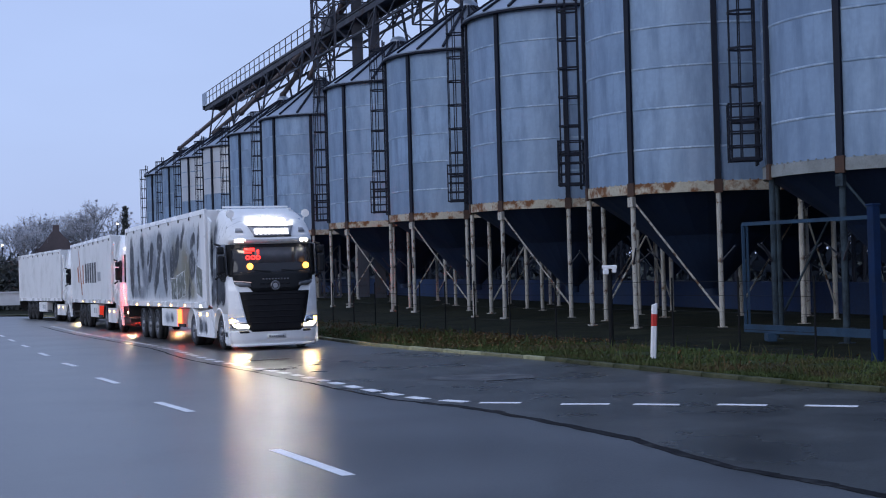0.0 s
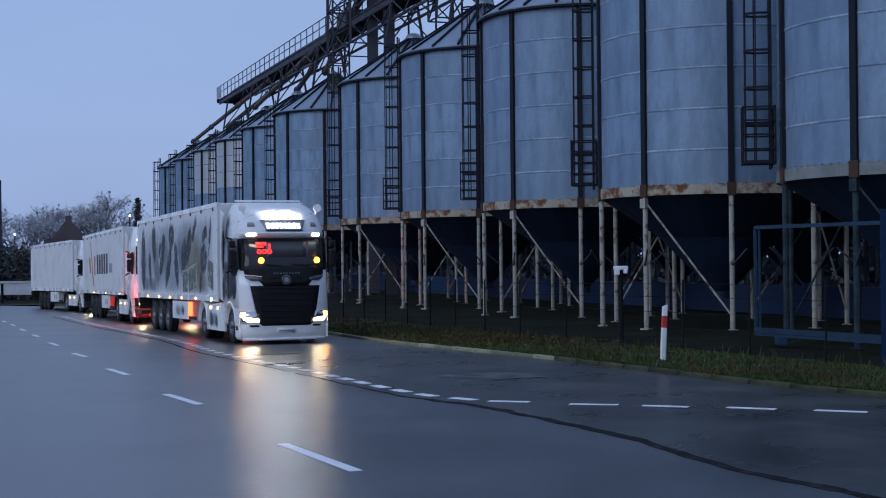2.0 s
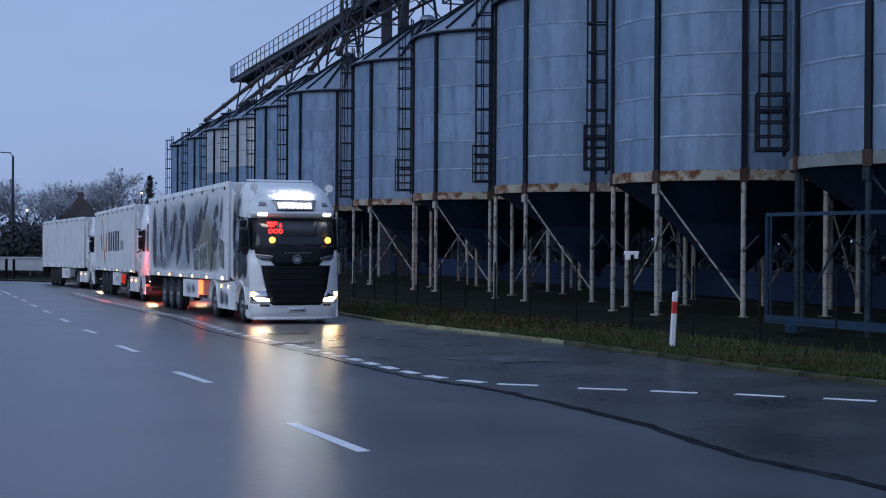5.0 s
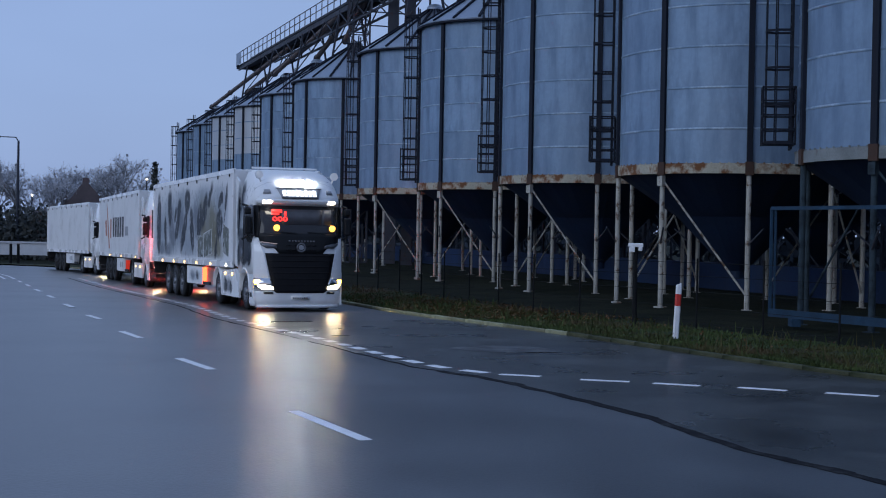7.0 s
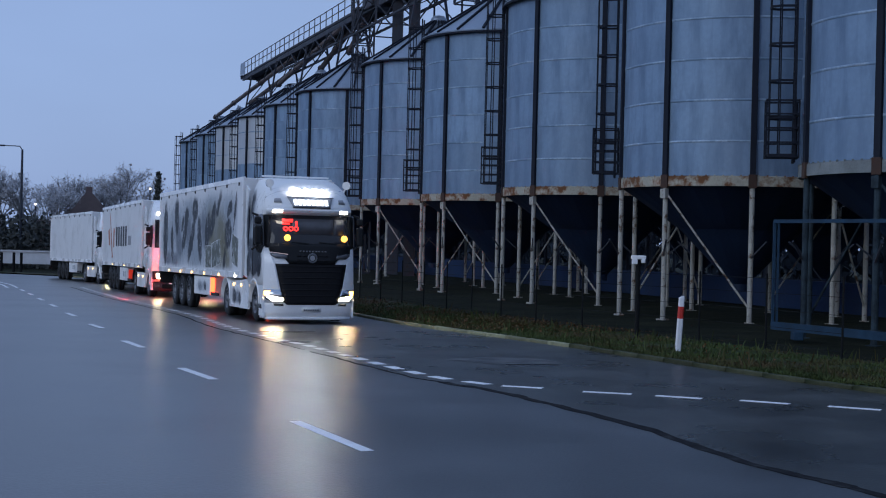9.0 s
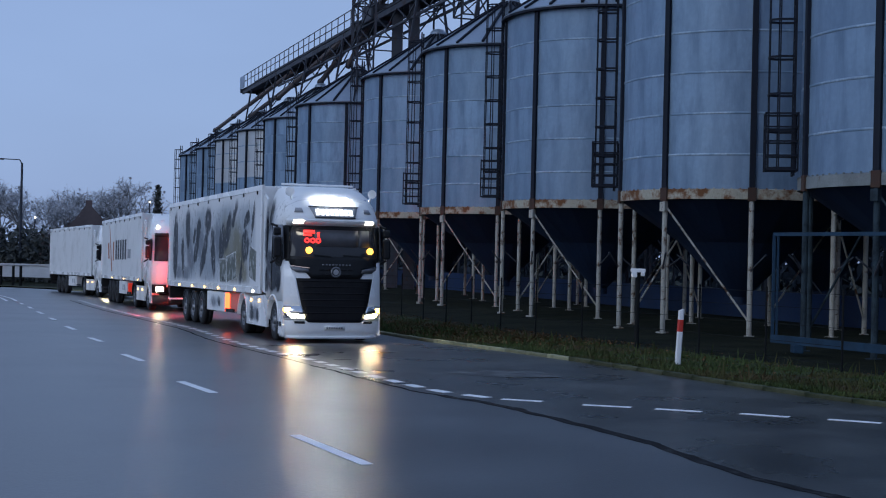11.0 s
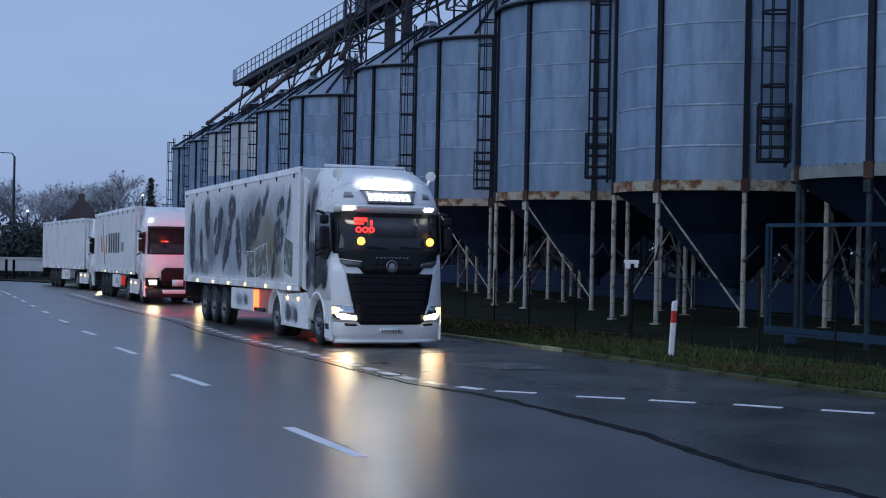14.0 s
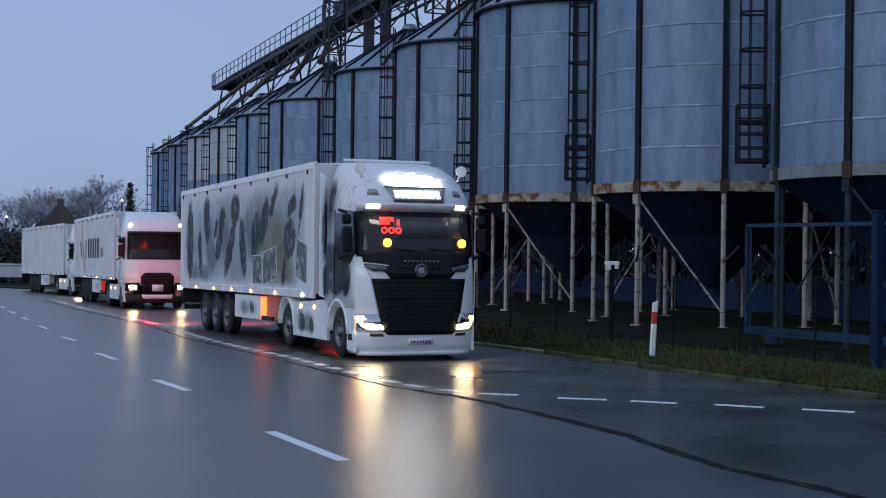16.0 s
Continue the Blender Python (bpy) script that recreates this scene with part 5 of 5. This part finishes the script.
    # red illuminated sign behind the glass, characters not legible: plain bars
    for x0, x1, z0, z1 in [(-0.78, -0.50, 2.68, 2.77), (-0.78, -0.58, 2.62, 2.67), (-0.44, -0.38, 2.60, 2.72)]:
        panel("red_sign_bar", [(z0, x0, x1), (z1, x0, x1)], M_REDSIGN, t, 0.024, 0.012, "", 3)
    for x in (-0.70, -0.56, -0.42):
        o = part("red_sign_ring", lathe(bmesh.new(), [(0.035, 0), (0.068, 0), (0.068, 0.012), (0.035, 0.012)], 14), M_REDSIGN, t)
        p = nose(x, 2.51, 0.022)
        o.matrix_basis = pose(p.x, p.y, p.z, 80)
    # flanks
    for s in (-1, 1):
        x = s * (HALF + 0.006)
        panel("pillar", [(2.04, *sorted((s * 1.238, s * 1.12))), (2.88, *sorted((s * 1.20, s * 1.08)))], M_BLACK, t, 0.018, 0.03, "black windscreen pillar", 7)
        side_patch("side_window", [(0.36, 2.06), (0.62, 1.86), (1.05, 1.88), (1.55, 2.10), (1.62, 2.72), (1.50, 2.86), (0.62, 2.90), (0.46, 2.86)], s * (HALF + 0.006), M_GLASS, t, 0.03, "dark side window")
        side_patch("door_gap", [(1.60, 1.15), (1.615, 1.15), (1.615, 2.95), (1.60, 2.95)], x, M_BLACK, t)
        arch(t, *sorted((s * 0.85, s * 1.262)), 1.4, 0.66, M_WHITE)
        arch(t, *sorted((s * 0.60, s * 1.262)), 5.15, 0.64, M_WHITE, "fender")
        side_patch("side_skirt", [(2.02, 0.30), (4.5, 0.30), (4.5, 0.86), (4.35, 1.02), (2.35, 1.12), (2.02, 1.0)], s * (HALF + 0.01), M_WHITE, t, 0.06)
        side_patch("skirt_mural", [(2.7, 0.36), (4.2, 0.36), (4.2, 0.9), (2.7, 0.98)], s * (HALF + 0.016), M_SKIRTART, t, 0.006, "grey airbrushed mural")
        side_patch("corner_skirt", [(0.30, 0.16), (0.78, 0.2), (0.76, 0.62), (0.9, 1.0), (0.32, 1.05)], s * (HALF - 0.004), M_WHITE, t, 0.06)
        side_patch("step", [(0.45, 0.38), (0.70, 0.38), (0.70, 0.50), (0.45, 0.50)], s * (HALF + 0.004), M_BLACK, t, 0.03)
        for y, z in ((3.9, 0.95), (2.9, 0.95)):
            o = part("skirt_lamp", lathe(bmesh.new(), [(0.045, 0), (0.045, 0.025), (0.01, 0.035)], 14, cap=True), M_MARK, t, "small lit amber side lamp")
            o.matrix_basis = pose(s * (HALF + 0.012), y, z, 0, 90 * s)
        side_patch("fairing", [(2.36, 1.15), (2.75, 1.2), (2.75, 3.75), (2.36, 3.6)], s * (HALF - 0.03), M_CABART, t, 0.05)
    bm = slab(bmesh.new(), lambda u, v: Vector((u, lerp(v, [0, 1], [1.5, 2.6]), 3.86 + 0.10 * v)), span(-0.98, 0.98, 7), span(0, 1, 4), (0, 0, -0.06))
    part("roof_deflector", bm, M_WHITE, t, "", True)
    part("roof_rail", rod(bmesh.new(), (-0.95, 2.0, 3.98), (0.95, 2.0, 3.98), 0.03, 8), M_WHITE, t)
    # plate
    np_ = panel("number_plate", [(0.31, -0.26, 0.26), (0.42, -0.26, 0.26)], M_PLATE, t, 0.02, 0.02, "", 3)
    for k in range(7):
        x = -0.21 + k * 0.062
        panel("plate_bar", [(0.342, x, x + 0.032), (0.388, x, x + 0.032)], M_INK, np_, 0.028, 0.006, "", 3)
    return t, wheels


def plain_tractor(m, label):
    """Plain white tractor with a flat face and dark lower grille."""
    t = thing("tractor_unit", m, label, "truck")
    wheels = []
    chassis(t, wheels)
    cab_shell(t, 2.3, M_WHITE, 0.95)
    panel("bumper", [(0.25, -1.2, 1.2), (0.62, -1.24, 1.24)], M_BLACK, t, 0.0, 0.35, "dark lower bumper", 17)
    panel("bumper_insert", [(0.42, -0.55, 0.55), (0.58, -0.62, 0.62)], M_WHITE, t, 0.02, 0.03)
    panel("grille", [(0.66, -0.62, 0.62), (1.30, -0.66, 0.66), (1.45, -0.50, 0.50)], M_GRILLE, t, 0.02, 0.05, "black hexagonal grille")
    for z in (0.78, 0.92, 1.06, 1.2):
        panel("grille_slat", [(z, -0.6, 0.6), (z + 0.03, -0.6, 0.6)], M_BLACK, t, 0.045, 0.03)
    panel("plate_panel", [(0.72, -0.22, 0.22), (0.98, -0.22, 0.22)], M_WHITE, t, 0.07, 0.02, "", 3)
    panel("windscreen", [(1.98, -1.16, 1.16), (2.98, -1.12, 1.12)], M_GLASS, t, 0.02, 0.03, "dark windscreen", 17)
    panel("sun_visor", [(2.95, -1.14, 1.14), (3.10, -1.14, 1.14)], M_BLACK, t, 0.06, 0.05, "dark sun visor", 17)
    for s in (-1, 1):
        lo = lambda a, b: sorted((s * a, s * b))
        hl = panel("headlight", [(0.72, *lo(1.22, 0.72)), (1.05, *lo(1.23, 0.70))], M_BLACK, t, 0.015, 0.05, "dark headlight unit", 7)
        panel("headlamp", [(0.78, *lo(1.08, 0.82)), (0.95, *lo(1.08, 0.82))], M_HEAD, hl, 0.03, 0.02, "lit warm white headlamp", 5)
        mirror_set(t, s)
        arch(t, *sorted((s * 0.85, s * 1.262)), 1.4, 0.64, M_WHITE)
        arch(t, *sorted((s * 0.60, s * 1.255)), 5.15, 0.62, M_BLACK, "fender")
        side_patch("side_window", [(0.45, 2.0), (1.1, 2.0), (1.1, 2.85), (0.62, 2.88), (0.50, 2.8)], s * (HALF - 0.005), M_GLASS, t, 0.03, "dark side window")
        side_patch("side_skirt", [(2.1, 0.35), (4.4, 0.35), (4.4, 0.95), (2.1, 0.95)], s * (HALF - 0.01), M_TARP, t, 0.06)
        side_patch("fairing", [(2.32, 1.15), (2.75, 1.2), (2.75, 3.7), (2.32, 3.6)], s * (HALF - 0.03), M_WHITE, t, 0.05)
        side_patch("corner_skirt", [(0.32, 0.3), (0.76, 0.3), (0.76, 0.62), (0.9, 1.0), (0.34, 1.0)], s * (HALF - 0.004), M_WHITE, t, 0.06)
        for y in (2.7, 3.9):
            o = part("skirt_lamp", lathe(bmesh.new(), [(0.045, 0), (0.045, 0.025), (0.01, 0.035)], 14, cap=True), M_MARK, t, "small lit amber side lamp")
            o.matrix_basis = pose(s * (HALF - 0.006), y, 0.8, 0, 90 * s)
        part("aerial", rod(bmesh.new(), (s * 0.7, 1.5, 3.85), (s * 0.7, 1.55, 4.25), 0.015, 6), M_BLACK, t)
        o = part("roof_lamp", lathe(bmesh.new(), [(0.07, 0), (0.07, 0.03), (0.01, 0.04)], 14, cap=True), M_VISOR, t, "small lit roof lamp")
        p = nose(s * 1.0, 3.35, 0.02)
        o.matrix_basis = pose(p.x, p.y, p.z, 90)
    bm = slab(bmesh.new(), lambda u, v: Vector((u, lerp(v, [0, 1], [1.5, 2.6]), 3.84 + 0.10 * v)), span(-0.98, 0.98, 7), span(0, 1, 4), (0, 0, -0.06))
    part("roof_deflector", bm, M_WHITE, t, "", True)
    return t, wheels


def trailer(m, label, skin, art=False, lettering=False, lit=True):
    """Semi-trailer; local origin on the road under the coupling, y back."""
    t = thing("semi_trailer", m, label, "trailer")
    wheels = []
    F0, F1, Z0, Z1 = -1.5, 12.1, 1.22, 4.0
    part("body", box(bmesh.new(), -1.27, 1.27, F0, F1, Z0, Z1 - 0.03, 0.03), M_TARP if not art else M_WHITE, t)
    for s in (-1, 1):
        sk = side_patch("side_skin", [(F0 + 0.12, Z0 + 0.1), (F1 - 0.1, Z0 + 0.1), (F1 - 0.1, Z1 - 0.16), (F0 + 0.12, Z1 - 0.16)], s * 1.276, skin, t, 0.004)
        part("bottom_rail", box(bmesh.new(), *sorted((s * 1.24, s * 1.295)), F0, F1, Z0 - 0.09, Z0 + 0.08, 0.008), M_WHITE, t)
        part("top_rail", box(bmesh.new(), *sorted((s * 1.22, s * 1.292)), F0, F1, Z1 - 0.15, Z1, 0.012), M_WHITE, t)
        for k in range(9):
            y = F0 + 0.5 + k * 1.6
            part("strap_hook", box(bmesh.new(), *sorted((s * 1.28, s * 1.31)), y, y + 0.035, Z1 - 0.24, Z1 - 0.14), M_CHASSIS, t)
        for y in (F0 + 0.06, F1 - 0.06):
            part("corner_post", box(bmesh.new(), *sorted((s * 1.23, s * 1.297)), y - 0.06, y + 0.06, Z0, Z1 - 0.02, 0.01), M_WHITE, t)
        lamps = [(0.2, M_VISOR if art else M_MARK)] + [(y, M_MARK) for y in ((2.4, 4.6, 6.6, 8.6, 10.8) if art else (4.6, 8.6))]
        for y, mt in lamps if lit else ():
            o = part("side_marker", lathe(bmesh.new(), [(0.04 if art else 0.025, 0), (0.04 if art else 0.025, 0.02), (0.01, 0.03)], 12, cap=True), mt, t, "small lit side marker lamp")
            o.matrix_basis = pose(s * 1.297, y - 0.9, Z0 - 0.03, 0, 90 * s)
        part("side_guard", box(bmesh.new(), *sorted((s * 1.19, s * 1.23)), 1.9, 5.6, 0.52, 0.62), M_CHASSIS, t)
        for y in (6.5, 7.81, 9.12):
            wheels.append(wheel(t, s * 1.22, y, s, rim_mat=None if art else M_CHASSIS))
            arch(t, *sorted((s * 0.85, s * 1.22)), y, 0.56, M_BLACK, "mudguard")
            part("hanger", bar(bmesh.new(), (s * 0.6, y, 0.9), (s * 0.6, y, 1.12), 0.08, 0.08), M_CHASSIS, t)
        o = part("tail_lamp", box(bmesh.new(), *sorted((s * 0.75, s * 1.2)), F1 - 0.07, F1 - 0.01, 0.92, 1.04, 0.01), M_RED if art else M_TAILDIM, t, "lit red tail lamp")
        # unseen hood, added to keep the red tail light off the silos
        bm = box(bmesh.new(), *sorted((s * 0.70, s * 1.25)), F1 - 0.06, F1 + 0.16, 1.07, 1.10)
        for x in (0.70, 1.23):
            box(bm, *sorted((s * x, s * (x + 0.02))), F1 - 0.06, F1 + 0.16, 0.88, 1.068)
        part("added_lamp_hood", bm, M_CHASSIS, o)
        part("landing_leg", box(bmesh.new(), *sorted((s * 0.8, s * 0.95)), 1.2, 1.35, 0.35, 1.15, 0.01), M_CHASSIS, t)
    for y in (6.5, 7.81, 9.12):
        part("axle", rod(bmesh.new(), (-1.0, y, 0.5), (1.0, y, 0.5), 0.08, 8), M_CHASSIS, t)
    for x in (-0.5, 0.5):
        part("frame_rail", box(bmesh.new(), x - 0.06, x + 0.06, F0 + 0.3, F1 - 0.1, 0.85 if x else 0.9, 1.15), M_CHASSIS, t)
    # plate added to block the tail lamps towards the front
    part("added_lamp_screen", box(bmesh.new(), -1.25, 1.25, F1 - 0.14, F1 - 0.08, 0.70, 1.22, 0.01), M_CHASSIS, t)
    part("rear_bumper", box(bmesh.new(), -1.2, 1.2, F1 - 0.2, F1 - 0.08, 0.5, 0.64, 0.01), M_CHASSIS, t)
    pb = part("pallet_box", box(bmesh.new(), -1.24, -0.5, 3.0, 5.55, 0.50, 1.08, 0.02), M_TARP, t, "white underfloor pallet box")
    if art:
        side_patch("box_mural", [(3.06, 0.53), (5.5, 0.53), (5.5, 1.05), (3.06, 1.05)], -1.244, M_BOXART, pb, 0.004, "grey airbrushed mural")
    else:
        for y in (3.6, 4.1):
            side_patch("box_mark", [(y, 0.68), (y + 0.28, 0.68), (y + 0.28, 0.92), (y, 0.92)], -1.244, M_SIGNBACK, pb, 0.004)
    part("pallet_box", box(bmesh.new(), 0.5, 1.24, 3.0, 5.55, 0.50, 1.08, 0.02), M_TARP, t)
    if art:
        # box end glows in place of light falling on it; the strip is added
        part("added_underglow", box(bmesh.new(), -1.235, -1.10, 2.955, 2.985, 0.52, 1.06, 0.008), M_UNDER, pb, "box end panel with its orange-red light put in as glow")
        part("added_underglow", box(bmesh.new(), -1.0, 1.0, 1.75, 1.80, 1.0, 1.06, 0.008), M_UNDERRED, t, "added red glowing strip under the floor")
        # framed pictures within the mural
        for q in ([(-0.93, 1.42), (-0.14, 1.55), (-0.17, 2.43), (-0.97, 2.25)], [(1.40, 1.51), (2.62, 1.36), (2.74, 2.12), (1.53, 2.27)], [(2.70, 1.37), (3.58, 1.37), (3.66, 2.06), (2.78, 2.06)]):
            side_patch("picture_edge", q, -1.281, M_WHITE, t, 0.004)
            cy, cz = sum(a for a, b in q) / len(q), sum(b for a, b in q) / len(q)
            side_patch("picture", [(cy + (a - cy) * 0.95, cz + (b - cz) * 0.95) for a, b in q], -1.284, M_PICTURE, t, 0.004, "dark framed picture in the mural")
    elif lit:
        # red light on the box end, drawn as a dim glow
        part("added_underglow", box(bmesh.new(), -1.18, -0.9, 2.955, 2.985, 0.52, 1.0, 0.008), M_UNDERDIM, pb, "small box end panel with its red light put in as glow")
    if lettering:
        # trade marks as plain shapes in their colours
        for k in range(5):
            y = 3.2 + k * 0.78
            side_patch("mark_bar", [(y, 2.05), (y + 0.5, 2.05), (y + 0.5, 2.95), (y, 2.95)], -1.283, M_INK, t, 0.005)
        for q in ([(7.4, 2.0), (7.75, 2.0), (7.75, 2.9), (7.4, 2.9)], [(9.0, 2.1), (9.4, 2.1), (9.7, 2.8), (9.3, 2.9)], [(7.9, 1.5), (8.2, 1.5), (9.2, 3.7), (8.9, 3.4)], [(1.8, 2.1), (2.7, 2.1), (2.7, 2.5), (1.8, 2.5)]):
            side_patch("mark_shape", q, -1.283, M_ORANGE if q[0][0] > 4 else M_SIGNBACK, t, 0.005)
    return t, wheels


M_PICTURE = mat("framed_picture", (0.10, 0.11, 0.085), 0.4, 0, 0.6, 3, 14, 0, 0, (0.35, 0.37, 0.36), (0.5, 0.6), 4)


def truck_pose(x, y, yaw):
    """From the bumper's outer corner on the lay-by and the heading (radians) to the pose of a tractor."""
    return pose(x + 1.25 * math.cos(yaw), y + 1.25 * math.sin(yaw), -0.0115 * max(0, y - 25), -0.66, 0, math.degrees(yaw))


def coupled(tm, yaw):
    """The trailer's pose behind a tractor at tm."""
    p = tm @ Vector((0, 4.4, 0))
    return pose(p.x, p.y, p.z, -0.66, 0, math.degrees(yaw))


PATH = [(0, -5.650, 37.69, 0.3756, 0.3850), (7.2, -5.650, 37.69, 0.3756, 0.3868), (7.6, -5.617, 37.58, 0.3770, 0.3869), (8, -5.557, 37.39, 0.3770, 0.3870), (8.5, -5.440, 37.07, 0.3760, 0.3870), (9, -5.310, 36.70, 0.3740, 0.3870),
        (10, -4.910, 35.58, 0.3680, 0.3870), (11, -4.430, 34.07, 0.3630, 0.3870), (11.5, -4.190, 33.36, 0.3610, 0.3870), (12, -3.920, 32.64, 0.3610, 0.3870), (12.5, -3.628, 31.87, 0.3640, 0.3870), (13, -3.309, 31.09, 0.3690, 0.3870),
        (13.5, -2.980, 30.28, 0.3740, 0.3870), (14, -2.653, 29.44, 0.3770, 0.3870), (14.5, -2.328, 28.56, 0.3780, 0.3870), (15, -2.018, 27.75, 0.3800, 0.3870), (15.5, -1.757, 27.05, 0.3830, 0.3870), (16, -1.570, 26.68, 0.3850, 0.3870)]
lead_truck, lead_wheels = lead_tractor(truck_pose(*PATH[0][1:4]))
lead_trailer, rear_wheels = trailer(coupled(truck_pose(*PATH[0][1:4]), PATH[0][4]), "white box semi-trailer with grey and olive airbrushed mural", M_MURAL, art=True)
second = truck_pose(-12.5, 55.4, 0.375)
plain_tractor(second, "plain white tractor unit lit red from the truck ahead")
trailer(coupled(second, 0.375), "white curtain-sided trailer with black and orange marks", M_TARP, lettering=True)
third = truck_pose(-19.7, 75.2, 0.455)
plain_tractor(third, "plain white tractor unit waiting at the end of the queue")
trailer(coupled(third, 0.455), "plain white curtain-sided semi-trailer", M_TARP, lit=False)


def motions():
    rows = [(t, truck_pose(x, y, a)) for t, x, y, a, b in PATH]
    walk(lead_truck, rows)
    walk(lead_trailer, [(t, coupled(truck_pose(x, y, a), b)) for t, x, y, a, b in PATH])
    ts = [p[0] for p in PATH]
    gone = [0]
    for p, q in zip(PATH, PATH[1:]):
        gone.append(gone[-1] + math.hypot(q[1] - p[1], q[2] - p[2]))
    steps = [0, 7.2] + [7.4 + 0.2 * k for k in range(44)]
    for w in lead_wheels + rear_wheels:
        at = w.matrix_basis.translation.copy()
        walk(w, [(t, pose(at.x, at.y, at.z, math.degrees(lerp(t, ts, gone) / 0.5))) for t in steps])


motions()
